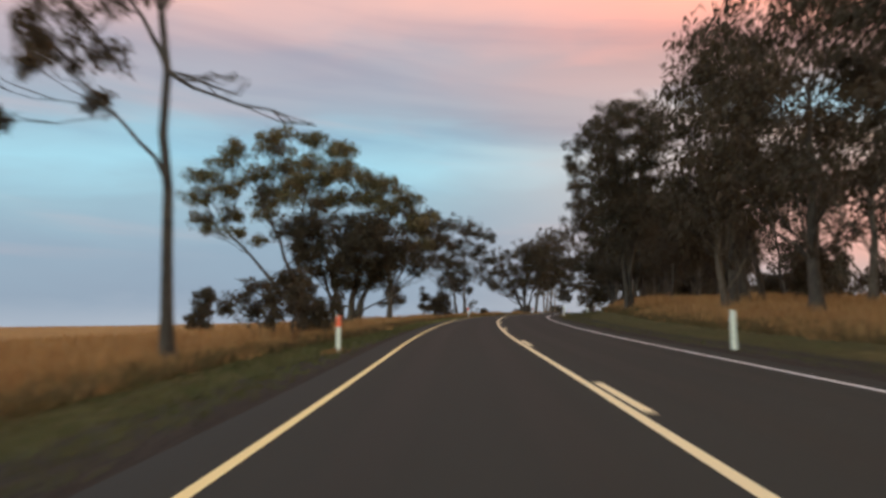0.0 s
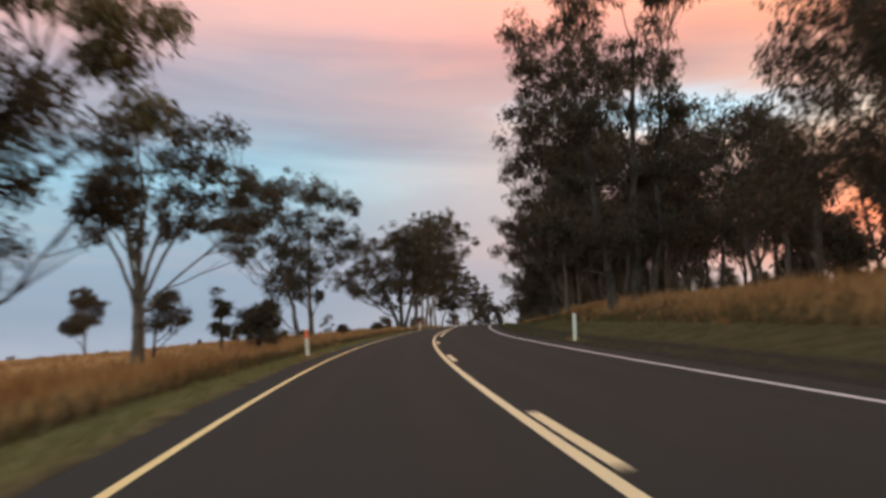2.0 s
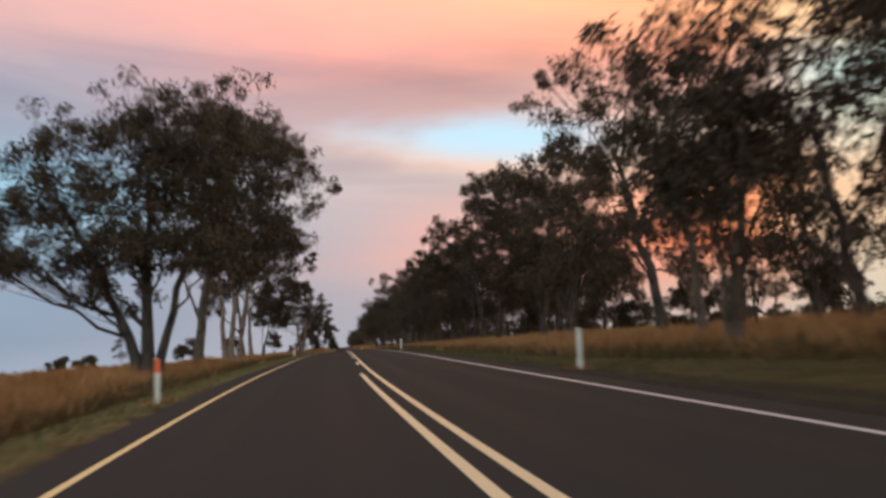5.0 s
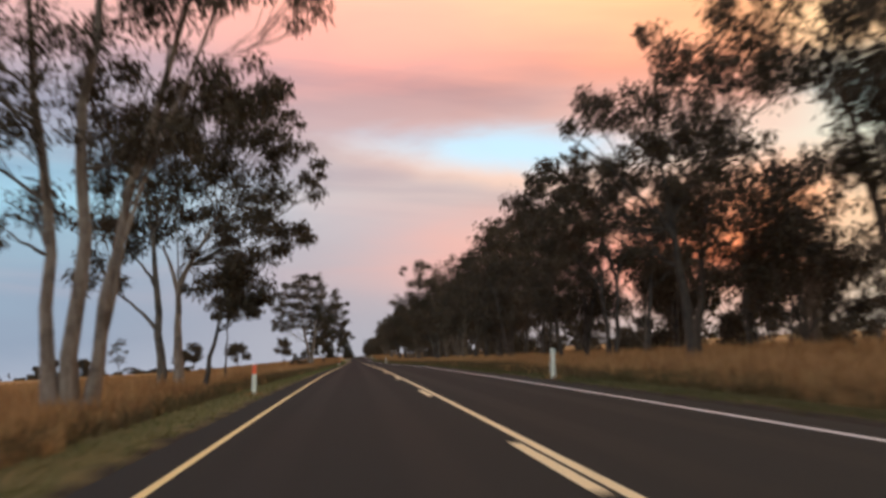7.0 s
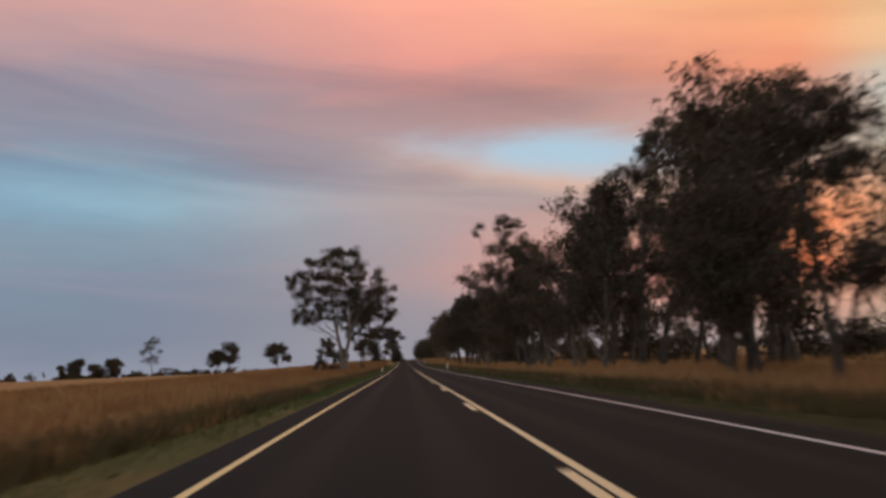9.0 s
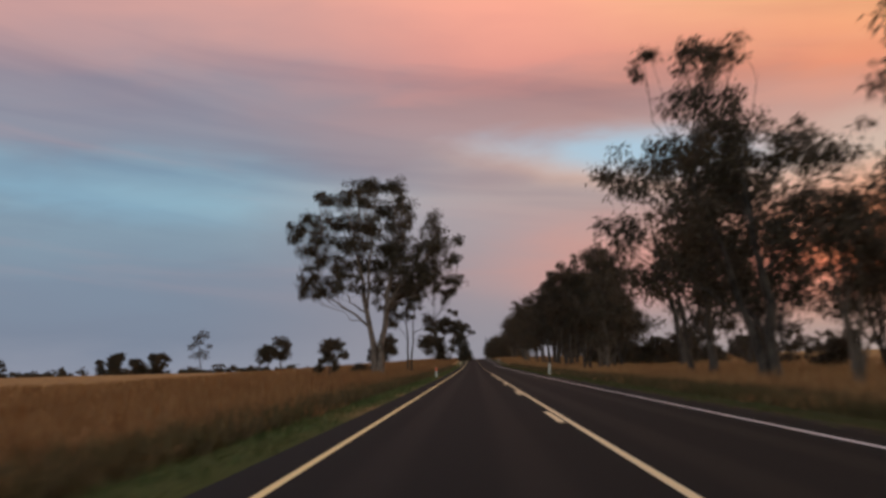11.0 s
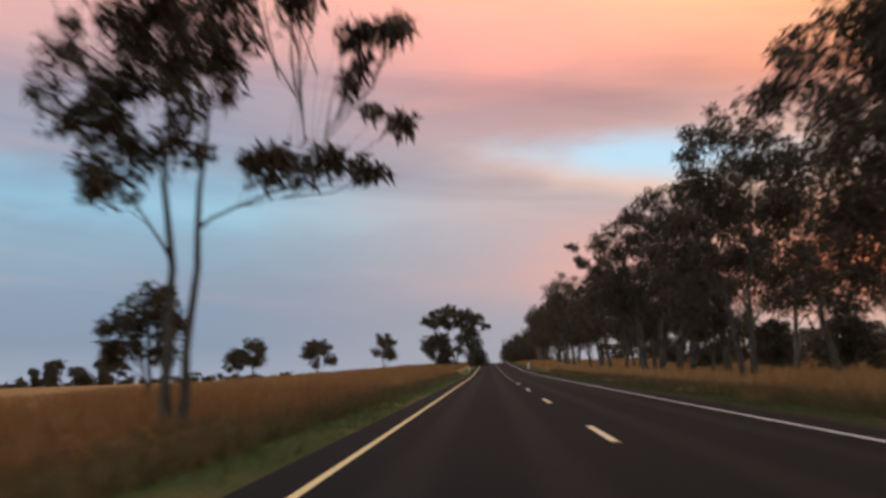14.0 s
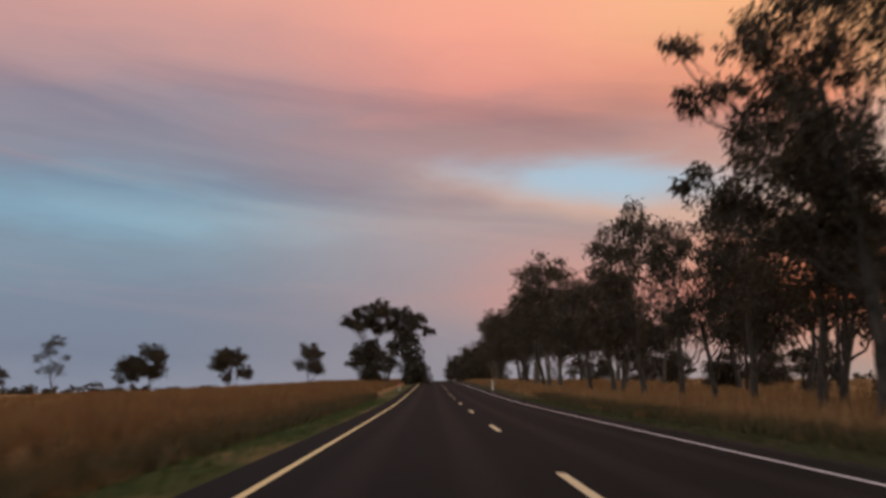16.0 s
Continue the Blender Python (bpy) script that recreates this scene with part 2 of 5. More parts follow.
def bark_material(name, base, pale, dark):
    m, n, s = material(name, 0.85, 0.2)
    at = place_coords(n)
    stretch = n.add("ShaderNodeMapping")
    stretch.inputs["Scale"].default_value = (3.0, 3.0, 0.6)
    n.feed(stretch.inputs["Vector"], at)
    streak = n.noise(stretch.outputs[0], 2.2, 5.0, 0.65, 0.5)
    patch = n.noise(at, 0.8, 3.0)
    colour = n.mix(n.span(streak, 0.35, 0.65), base, pale)
    colour = n.mix(n.math("MULTIPLY", n.span(patch, 0.5, 0.66), 0.8), colour, dark)
    n.feed(s.inputs["Base Color"], colour)
    bump(n, s, streak, 0.7, 0.03)
    return m


def plastic_material(name, colour, rough=0.5):
    m, n, s = material(name, rough, 0.4)
    at = place_coords(n)
    dirt = n.span(n.noise(at, 7.0, 4.0, 0.65), 0.45, 0.75)
    n.feed(s.inputs["Base Color"], n.mix(n.math("MULTIPLY", dirt, 0.5), colour, (0.28, 0.22, 0.16, 1)))
    return m


ASPHALT = asphalt_material()
# left and centre lines: white paint with warm headlight put into the colour
HEADLIT = paint_material("headlit_line_paint", (0.92, 0.74, 0.34, 1), 0.62)
CENTRE = paint_material("centre_line_paint", (0.86, 0.73, 0.43, 1), 0.60)
WHITE = paint_material("white_line_paint", (0.74, 0.72, 0.70, 1), 0.58)
GROUND = ground_material()
STRAW = blade_material("dry_grass", (0.23, 0.115, 0.050, 1), (0.54, 0.302, 0.132, 1), (0.27, 0.130, 0.057, 1), (0.205, 0.092, 0.037, 1), (230.0, 330.0, 0.4, 0.8), True)
GREEN = blade_material("green_grass", (0.048, 0.064, 0.019, 1), (0.12, 0.140, 0.046, 1), (0.14, 0.125, 0.046, 1), (0.21, 0.17, 0.075, 1), (260.0, 190.0, 0.4, 0.85))
# brown weeds, coloured dark to stand for the shaded foot of long grass
BROWN_SHADED = blade_material("shaded_brown_grass", (0.075, 0.050, 0.023, 1), (0.19, 0.120, 0.054, 1), (0.10, 0.075, 0.03, 1))
LEAF = leaf_material("gum_leaves", (0.0262, 0.0208, 0.0128, 1), (0.0680, 0.0505, 0.0320, 1), (0.0760, 0.0475, 0.0275, 1))
LEAF_OLIVE = leaf_material("olive_gum_leaves", (0.072, 0.062, 0.026, 1), (0.15, 0.120, 0.058, 1), (0.17, 0.115, 0.055, 1))
BARK = bark_material("grey_gum_bark", (0.080, 0.060, 0.048, 1), (0.155, 0.120, 0.096, 1), (0.035, 0.027, 0.021, 1))
BARK_PALE = bark_material("pale_gum_bark", (0.165, 0.112, 0.086, 1), (0.27, 0.20, 0.16, 1), (0.075, 0.050, 0.038, 1))
BARK_WARM = bark_material("warm_gum_bark", (0.120, 0.082, 0.064, 1), (0.205, 0.150, 0.120, 1), (0.050, 0.034, 0.027, 1))
BARK_DARK = bark_material("dark_ironbark", (0.045, 0.035, 0.030, 1), (0.09, 0.07, 0.058, 1), (0.02, 0.016, 0.014, 1))
POST_WHITE = plastic_material("post_white", (0.90, 0.85, 0.74, 1))
POST_RED = plastic_material("post_red", (1.0, 0.17, 0.08, 1), 0.3)
POST_GREY = plastic_material("post_reflector_white", (0.85, 0.85, 0.82, 1), 0.25)


# ------------------------------------------------------------------ the lie of the road
S_STEPS = np.arange(-400.0, 161.0, 1.0)
TURN = np.radians(np.interp(S_STEPS, [-40.0, -10.0, 20.0, 50.0, 80.0, 110.0, 140.0], [13.1, 13.8, 11.0, 7.12, 3.7, 1.9, 0.0]))
CX = np.concatenate([[0], np.cumsum(-(np.sin(TURN[1:]) + np.sin(TURN[:-1])) / 2)])
CY = np.concatenate([[0], np.cumsum((np.cos(TURN[1:]) + np.cos(TURN[:-1])) / 2)])
CX, CY = CX - CX[-1], CY - CY[-1] + 160
RISE_S = np.arange(-120.0, 900.0, 4.0)
KERNEL = np.hanning(21) / np.hanning(21).sum()
RISE_Z = np.convolve(np.pad(np.interp(RISE_S, [-60.0, 0.0, 40.0, 80.0, 120.0, 170.0, 220.0, 280.0, 350.0, 450.0, 600.0],
                                      [-6.72, -4.97, -3.68, -2.78, -1.74, -0.95, -0.56, -0.46, -0.24, 0.37, 3.21]), 30, "edge"), KERNEL, "same")[30:-30]
EDGE, SEAL = 3.53, 4.3     # from the centre to the edge line, and to the end of the seal


def place(s, l):
    """World x, y of a point s along the road and l to its right."""
    s = np.asarray(s, float)
    a = np.where(s > 160, 0.0, np.interp(s, S_STEPS, TURN))
    x, y = np.interp(s, S_STEPS, CX), np.interp(s, S_STEPS, CY) + np.maximum(s - 160, 0)
    return x + l * np.cos(a), y + l * np.sin(a)


def rise(s):
    return np.interp(s, RISE_S, RISE_Z)


def road_z(s, l):
    return rise(s) - 0.03 * np.abs(l)


def smooth(v, a, b):
    k = np.clip((v - a) / (b - a), 0, 1)
    return k * k * (3 - 2 * k)


def ground_sl(s, l):
    """Height of the ground beside the road."""
    s, l = np.asarray(s, float), np.asarray(l, float)
    d = np.abs(l)
    z = rise(s) - 0.03 * np.minimum(d, SEAL)
    z = z - 0.25 * smooth(d, SEAL, 7.0)
    away = (l < 0) * smooth(d, 14.0, 90.0)
    z = z * (1 - away) + away * np.minimum(-5.0 + 3.4 * smooth(s, 60.0, 220.0) + 1.8 * smooth(s, 380.0, 640.0), z)
    z = z - (l < 0) * (1 - smooth(s, 80.0, 150.0)) * 0.055 * np.clip(d - 6, 0, 22)
    z = z + (l > 0) * (0.45 + 1.05 * smooth(s, 5.0, 60.0)) * (1 - smooth(s, 90.0, 150.0)) * smooth(d, 5.6, 14.0)
    z = z + (l < 0) * 0.25 * smooth(s, 290.0, 335.0) * smooth(d, 6.6, 9.5) * (1 - smooth(d, 14.0, 26.0))
    return z + 0.12 * np.sin(s * 0.11 + l * 0.23) * smooth(d, 8, 20) + 0.1 * np.sin(s * 0.043 - l * 0.31) * smooth(d, 8, 20)


def verge_end(s, l):
    """How far from the centre the mown verge gives way to long grass."""
    return np.where(np.asarray(l) < 0, 7.1 + 1.8 * (1 - smooth(s, -6.0, 16.0)) - 0.9 * smooth(s, 195.0, 250.0), 9.6 - 2.2 * smooth(s, 100.0, 180.0))


def mesh_object(name, verts, faces, mat, parent=None, uv=None, smooth_faces=True):
    me = bpy.data.meshes.new(name)
    me.from_pydata(verts, [], faces)
    if uv is not None:
        layer = me.uv_layers.new(name="lane")
        idx = np.empty(len(me.loops), dtype=np.int32)
        me.loops.foreach_get("vertex_index", idx)
        layer.data.foreach_set("uv", np.asarray(uv, dtype=np.float32)[idx].ravel())
    me.materials.append(mat)
    if smooth_faces:
        me.polygons.foreach_set("use_smooth", [True] * len(me.polygons))
    me.update()
    ob = new(name, me)
    if parent:
        ob.parent = parent
    return ob


def strip(name, mat, s0, s1, laterals, heights, step=2.0, parent=None):
    """A ribbon along the road, through the given offsets across it."""
    ss = np.arange(s0, s1 + step * 0.5, step)
    ss[-1] = s1
    S, Lt = np.meshgrid(ss, laterals, indexing="ij")
    X, Y = place(S, Lt)
    Z = road_z(S, Lt) + np.asarray(heights)[None, :]
    k, m = S.shape
    faces = [(i * m + j, i * m + j + 1, (i + 1) * m + j + 1, (i + 1) * m + j) for i in range(k - 1) for j in range(m - 1)]
    return mesh_object(name, np.stack([X, Y, Z], -1).reshape(-1, 3).tolist(), faces, mat, parent, np.stack([Lt, S], -1).reshape(-1, 2))


# ground: one sheet to the horizon, sheared so that it follows the road
def make_ground():
    near = list(np.arange(-60, -12, 2.0)) + list(np.arange(-12, 12.01, 0.6)) + list(np.arange(14, 61, 2.0))
    far = [70, 85, 105, 130, 170, 220, 300, 420, 600, 900, 1400, 2200, 3500]
    u = np.array([-v for v in far[::-1]] + near + far)
    y = np.concatenate([[-1500, -700, -300, -180], np.arange(-120, 640, 4.0), np.array([660, 700, 760, 850, 1000, 1300, 1800, 2600, 4000])])
    Y, U = np.meshgrid(y, u, indexing="ij")
    s = np.interp(Y, CY, S_STEPS) + np.maximum(Y - 160, 0)
    slope = np.where(Y > 160, 0.0, np.interp(Y, CY, TURN))
    X = np.interp(Y, CY, CX) + U
    lat = U * np.cos(slope)
    Z = ground_sl(s, lat) - 0.10 * (np.abs(lat) < SEAL)
    # beyond the trees the land lies level again
    Z = Z - smooth(Y, 620, 1500) * (Z + 1.0) - (Y < -180) * 0.0
    k, m = Y.shape
    faces = [(i * m + j, i * m + j + 1, (i + 1) * m + j + 1, (i + 1) * m + j) for i in range(k - 1) for j in range(m - 1)]
    ob = mesh_object("ground", np.stack([X, Y, Z], -1).reshape(-1, 3).tolist(), faces, GROUND, None, np.stack([np.abs(lat) + 7.1 - verge_end(s, lat), s], -1).reshape(-1, 2))
    tagged(ob, "flat paddock with green mown verge and long golden dry grass", "ground", kind="structure")


make_ground()
road = strip("road", ASPHALT, -110, 860, [-SEAL - 0.5, -SEAL, -EDGE, -1.75, 0, 1.75, EDGE, SEAL, SEAL + 0.5],
             [-0.22, 0, 0, 0, 0, 0, 0, 0, -0.22], 3.0)
tagged(road, "dark grey two-lane asphalt country road with worn tyre tracks", "road", kind="structure")

PAINT = 0.005
line_l = strip("edge_line", HEADLIT, -100, 850, [-EDGE - 0.06, -EDGE + 0.06], [PAINT, PAINT])
tagged(line_l, "continuous white edge line on asphalt, coloured warm as by headlights", "road marking", "edge lines", "structure")
line_r = strip("edge_line", WHITE, -100, 850, [EDGE - 0.06, EDGE + 0.06], [PAINT, PAINT])
tagged(line_r, "continuous white edge line painted on asphalt", "road marking", "edge lines", "structure")
BAR = 0.16
for off, s0, s1 in ((-BAR, -100, 130), (BAR, 70, 347.5)):
    solid = strip("barrier_line", CENTRE, s0, s1, [off - 0.055, off + 0.055], [PAINT, PAINT])
    tagged(solid, "solid white barrier line in the middle of the road, coloured warm as by headlights", "road marking", "centre lines", "structure")
DASHES = [(57.8 - 13.6 * k, 3.2) for k in range(9)] + [(138.3 + 13.0 * k, 3.2) for k in range(16)] + [(358.0 + 12.0 * k, 3.0) for k in range(36)]
for s0, length in DASHES:
    dash = strip("centre_dash", CENTRE, s0, s0 + length, [-0.06, 0.06], [PAINT, PAINT], 1.0)
    tagged(dash, "short white dash of the broken centre line, coloured warm as by headlights", "road marking", "centre dashes", "structure")


# ------------------------------------------------------------------ guide posts
def guide_post(s, l, red, sink=0.2):
    x, y = (float(v) for v in place(s, l))
    z = float(ground_sl(s, l)) - sink
    root = new("guide_post")
    root.matrix_world = pose(x, y, z, random.uniform(-2, 2), random.uniform(-3, 3), random.uniform(-5, 5))
    bm = bmesh.new()
    bmesh.ops.create_cube(bm, size=1.0, matrix=Matrix.LocRotScale((0, 0, 0.62), None, (0.135, 0.035, 1.24)))
    for v in bm.verts:
        if v.co.z > 1.1:
            v.co.z -= 0.04 * (v.co.x > 0)
    bmesh.ops.bevel(bm, geom=bm.edges[:], offset=0.008, segments=1, affect="EDGES")
    post = link(bm, "post", POST_WHITE, root)
    bm = bmesh.new()
    bmesh.ops.create_cube(bm, size=1.0, matrix=Matrix.LocRotScale((0, -0.004, 1.055 if red else 1.09), None, (0.141, 0.045, 0.31) if red else (0.05, 0.04, 0.12)))
    bmesh.ops.bevel(bm, geom=bm.edges[:], offset=0.006, segments=1, affect="EDGES")
    link(bm, "reflector", POST_RED if red else POST_GREY, post, "red reflective band" if red else "white reflector")
    tagged(root, "white roadside guide post with red reflective band on top" if red else "plain white roadside guide post in the grass",
           "guide post", "guide posts along the road")


def link(bm, name, mat, parent, label=""):
    me = bpy.data.meshes.new(name)
    bm.to_mesh(me)
    bm.free()
    me.materials.append(mat)
    ob = new(name, me)
    ob.parent = parent
    return tagged(ob, label)


for s, l in ((-8.5, -5.2), (56.8, -4.85), (126.5, -4.95), (187.2, -4.95), (341.3, -4.75), (491.0, -4.95), (641.0, -4.95)):
    guide_post(s, l, True, 0.36 if s > 300 else 0.2)
    guide_post(s if s > 0 else -10.5, 5.05, False)


# ------------------------------------------------------------------ trees
def tube(points, radii, sides=7):
    """Vertices and faces of a tapered bent tube."""
    pts = np.asarray(points, float)
    verts, faces = [], []
    for i, p in enumerate(pts):
        d = pts[min(i + 1, len(pts) - 1)] - pts[max(i - 1, 0)]
        d = d / (np.linalg.norm(d) + 1e-9)
        a = np.cross(d, (0.31, 0.95, 0.05))
        a /= np.linalg.norm(a) + 1e-9
        b = np.cross(d, a)
        for k in range(sides):
            w = 2 * math.pi * k / sides
            verts.append(p + (a * math.cos(w) + b * math.sin(w)) * radii[i])
    for i in range(len(pts) - 1):
        for k in range(sides):
            q = (k + 1) % sides
            faces.append((i * sides + k, i * sides + q, (i + 1) * sides + q, (i + 1) * sides + k))
    return verts, faces


def bend(rng, a, b, n, wobble, sag=0.0):
    """Points of a limb from a to b that leaves steeply and wanders."""
    a, b = np.asarray(a, float), np.asarray(b, float)
    t = np.linspace(0, 1, n)[:, None]
    mid = (a + b) / 2 + np.array([0, 0, -sag]) * np.linalg.norm(b - a)
    p = (1 - t) ** 2 * a + 2 * t * (1 - t) * mid + t * t * b
    jitter = rng.normal(0, wobble * np.linalg.norm(b - a), (n, 3)) * np.sin(t * math.pi)
    return p + jitter


class Wood:
    def __init__(self):
        self.v, self.f = [], []

    def add(self, points, radii, sides=7):
        v, f = tube(points, radii, sides)
        k = len(self.v)
        self.v += v
        self.f += [tuple(i + k for i in face) for face in f]


def leaves(rng, centres, sizes, per_clump, length, width):
    """Narrow hanging leaves in bunches round the centres, thick in the middle and drooping below, as one mesh."""
    c = np.repeat(np.asarray(centres), per_clump, 0)
    r = np.repeat(np.asarray(sizes), per_clump)[:, None]
    d = rng.normal(0, 1, (len(c), 3))
    d /= np.linalg.norm(d, axis=1)[:, None]
    p = c + d * r * rng.uniform(0.0, 1.0, (len(c), 1)) ** 0.48 * np.array([1.0, 1.0, 0.72])
    p[:, 2] -= (r[:, 0] * 0.7) * rng.uniform(0, 1, len(c)) ** 3
    down = rng.normal(0, 0.55, (len(c), 3)) + np.array([0, 0, -0.85]) + d * 0.35
    down /= np.linalg.norm(down, axis=1)[:, None]
    side = np.cross(down, rng.normal(0, 1, (len(c), 3)))
    side /= np.linalg.norm(side, axis=1)[:, None]
    k = rng.uniform(0.55, 1.35, (len(c), 1))
    lg, wd = length * k, width * k
    return np.stack([p - side * wd * 0.5, p + side * wd * 0.5, p + down * lg], 1).reshape(-1, 3)


def leaf_mesh(name, verts, mat):
    me = bpy.data.meshes.new(name)
    n = len(verts) // 3
    me.vertices.add(len(verts))
    me.vertices.foreach_set("co", np.asarray(verts, np.float32).ravel())
    me.loops.add(3 * n)
    me.loops.foreach_set("vertex_index", np.arange(3 * n, dtype=np.int32))
    me.polygons.add(n)
    me.polygons.foreach_set("loop_start", np.arange(0, 3 * n, 3, dtype=np.int32))
    me.update(calc_edges=True)
    me.materials.append(mat)
    return me


def gum_tree(s, l, stems, lobes, seed, label, bark=BARK, leaf=LEAF, density=1.0, name="gum_tree", leaf_len=0.29, group="", sink=0.25, per_clump=72, twigs=True, fork=0.18, clump=1.0, flat=1.0):
    """A gum. stems: (base x, base y, top x, top y, top z, radius, base z); lobes of the crown: (x, y, z, radius across, radius up, stem)."""
    rng = np.random.default_rng(seed)
    root = new(name)
    x, y = (float(v) for v in place(s, l))
    root.matrix_world = pose(x, y, float(ground_sl(s, l)) - sink)
    paths, boles = [], []
    stems = [(*v, 0.0)[:7] for v in stems]
    lobes = [(a, b, c, r, u * 1.15 * flat, k) for a, b, c, r, u, k in lobes]
    for bx, by, tx, ty, tz, r, bz in stems:
        n = 9
        if bz > 0 and paths:
            # a side limb springs from the nearest stem
            spine = np.concatenate([q for q, _ in paths])
            bx, by, bz = spine[np.argmin(((spine - (bx, by, bz)) ** 2).sum(1))]
        p = bend(rng, (bx, by, bz), (tx, ty, tz), n, 0.009)
        t = np.linspace(0, 1, n)
        # a stem leaves the ground steeply and leans out higher up
        p[:, 0] += (tx - bx) * (t ** 1.35 - t)
        p[:, 1] += (ty - by) * (t ** 1.35 - t)
        rad = r * (1 - (0.62 if tz > 5 else 0.22) * t) * (1 + (0.5 if bz == 0 else 0.0) * np.exp(-t * 14))
        trunk = Wood()
        trunk.add(p, rad, 9)
        if bz > 0 and boles:
            boles.append(mesh_object("bough", trunk.v, trunk.f, bark, boles[0]))
        else:
            boles.append(mesh_object("trunk", trunk.v, trunk.f, bark, root))
        paths.append((p, rad))
    centres, sizes = [], []
    for cx, cy, cz, rx, rz, k in lobes:
        p, rad = paths[k]
        c = np.array([cx, cy, cz])
        # leave the stem below the lobe
        want = min(max((cz - rz * 0.6 - 0.95 * math.hypot(cx - p[-1][0], cy - p[-1][1]) - p[0][2]) / (p[-1][2] - p[0][2]), fork), 1.0)
        i = int(round(want * (len(p) - 1)))
        limb = bend(rng, p[i], c, 7, 0.035, 0.10)
        r0 = rad[i] * 0.62 * min(1.0, (4 * len(stems) / len(lobes)) ** 0.5)
        limbs = Wood()
        limbs.add(limb, np.linspace(r0, r0 * 0.28, 7), 5)
        count = max(3, int(7.5 * (rx * rx * rz / flat) ** 0.58 * density / clump ** 2))
        for _ in range(count):
            d = rng.normal(0, 1, 3)
            d /= np.linalg.norm(d)
            if d[2] < -0.3:
                d[2] *= 0.6
            q = c + d * np.array([rx, rx, rz]) * rng.uniform(0.1, 1.0) ** 0.6 * 1.12
            j = int(rng.integers(2, 7))
            if twigs:
                limbs.add(bend(rng, limb[j], q, 3, 0.06, 0.12), (max(r0 * 0.3 * (1 - j * 0.08), 0.022), 0.018, 0.01), 3)
            if rx > 0.2:
                centres.append(q)
                sizes.append(rng.uniform(0.45, 0.95) * clump * min(1.0, 0.45 + 0.35 * rx))
        mesh_object("limb", limbs.v, limbs.f, BARK if bark is BARK_PALE else bark, boles[k] if boles[k].parent is root else boles[0])
    crown = new("crown", leaf_mesh("crown", leaves(rng, centres, sizes, per_clump, leaf_len, leaf_len * 0.34), leaf))
    crown.parent = root
    tagged(root, label, "tree", group)
    return root


def outline(points, stems, seed, depth=0.32, grow=1.38):
    """Lobes from (x, z, radius) of a crown, spread in depth and each given to the nearest stem."""
    rng = np.random.default_rng(seed)
    width = max(p[0] for p in points) - min(p[0] for p in points)
    out = []
    for x, z, r in points:
        k = min((i for i in range(len(stems)) if stems[i][4] > 1), key=lambda i: abs(stems[i][2] - x))
        y = float(rng.uniform(-1, 1)) * depth * width * 0.5
        out.append((x, y, z, r * grow, r * grow * 0.83, k))
    return out


def random_gum(seed, height, width, name="gum_tree", low=0.32, **kw):
    """A gum of the given height and crown width, drawn by chance."""
    rng = np.random.default_rng(seed + 1000)
    n_stem = int(rng.choice([1, 1, 2, 3]))
    stems = []
    for i in range(n_stem):
        a = rng.uniform(0, 6.28)
        b = 0.3 * (n_stem > 1)
        t = rng.uniform(0.05, 0.16) * width * (1 if n_stem == 1 else 1.6)
        stems.append((math.cos(a) * b, math.sin(a) * b, math.cos(a) * t, math.sin(a) * t, height * rng.uniform(0.55, 0.75), height * rng.uniform(0.014, 0.02) / n_stem ** 0.4))
    lobes = []
    for i in range(int(rng.integers(9, 14))):
        u = rng.uniform(0.0, 1.0)
        z = height * (low + (0.92 - low) * u)
        reach = width * 0.5 * (0.35 + 0.6 * math.sin(math.pi * min(1, 0.25 + 0.65 * u))) * rng.uniform(0.3, 0.9)
        a = rng.uniform(0, 6.28)
        r = rng.uniform(0.13, 0.22) * width
        lobes.append((math.cos(a) * reach, math.sin(a) * reach, z, r, r * rng.uniform(0.75, 1.15), int(rng.integers(0, n_stem))))
    lobes.append((0, 0, height * 0.9, 0.2 * width, 0.1 * height, 0))
    return gum_tree(0, 0, stems, lobes, seed, kw.pop("label", "tall dark gum tree at the edge of roadside woodland"), name=name, **kw)


# left of the road, by the bend
SLENDER = [(0.3, 0.0, -0.2, 0.0, 14.1, 0.19), (-0.1, 0.12, -3.3, 0.25, 9.1, 0.07, 5.9), (-0.2, 0.24, -2.0, 0.5, 11.9, 0.09, 8.2)]
gum_tree(-8.2, -10.3, SLENDER,
         outline([(-4.5, 9.9, 0.6), (-5.4, 10.5, 0.6), (-5.3, 8.9, 0.6), (-4.5, 8.8, 0.4), (-3.7, 9.3, 0.4), (-5.5, 7.8, 0.4), (-3.7, 10.7, 0.5), (-2.9, 10.9, 0.5), (-5.0, 11.4, 0.6), (-1.8, 11.7, 0.6), (-0.1, 13.7, 1.0), (0.8, 12.4, 0.6), (-1.2, 13.2, 0.7), (-2.8, 12.5, 0.7), (0.1, 12.0, 0.4), (2.5, 8.4, 0.1), (3.9, 7.5, 0.1), (5.0, 6.7, 0.1)], SLENDER, 1, 0.6),
         1, "slender half-bare gum tree in the dry grass", BARK_DARK, LEAF, 0.85, fork=0.62)

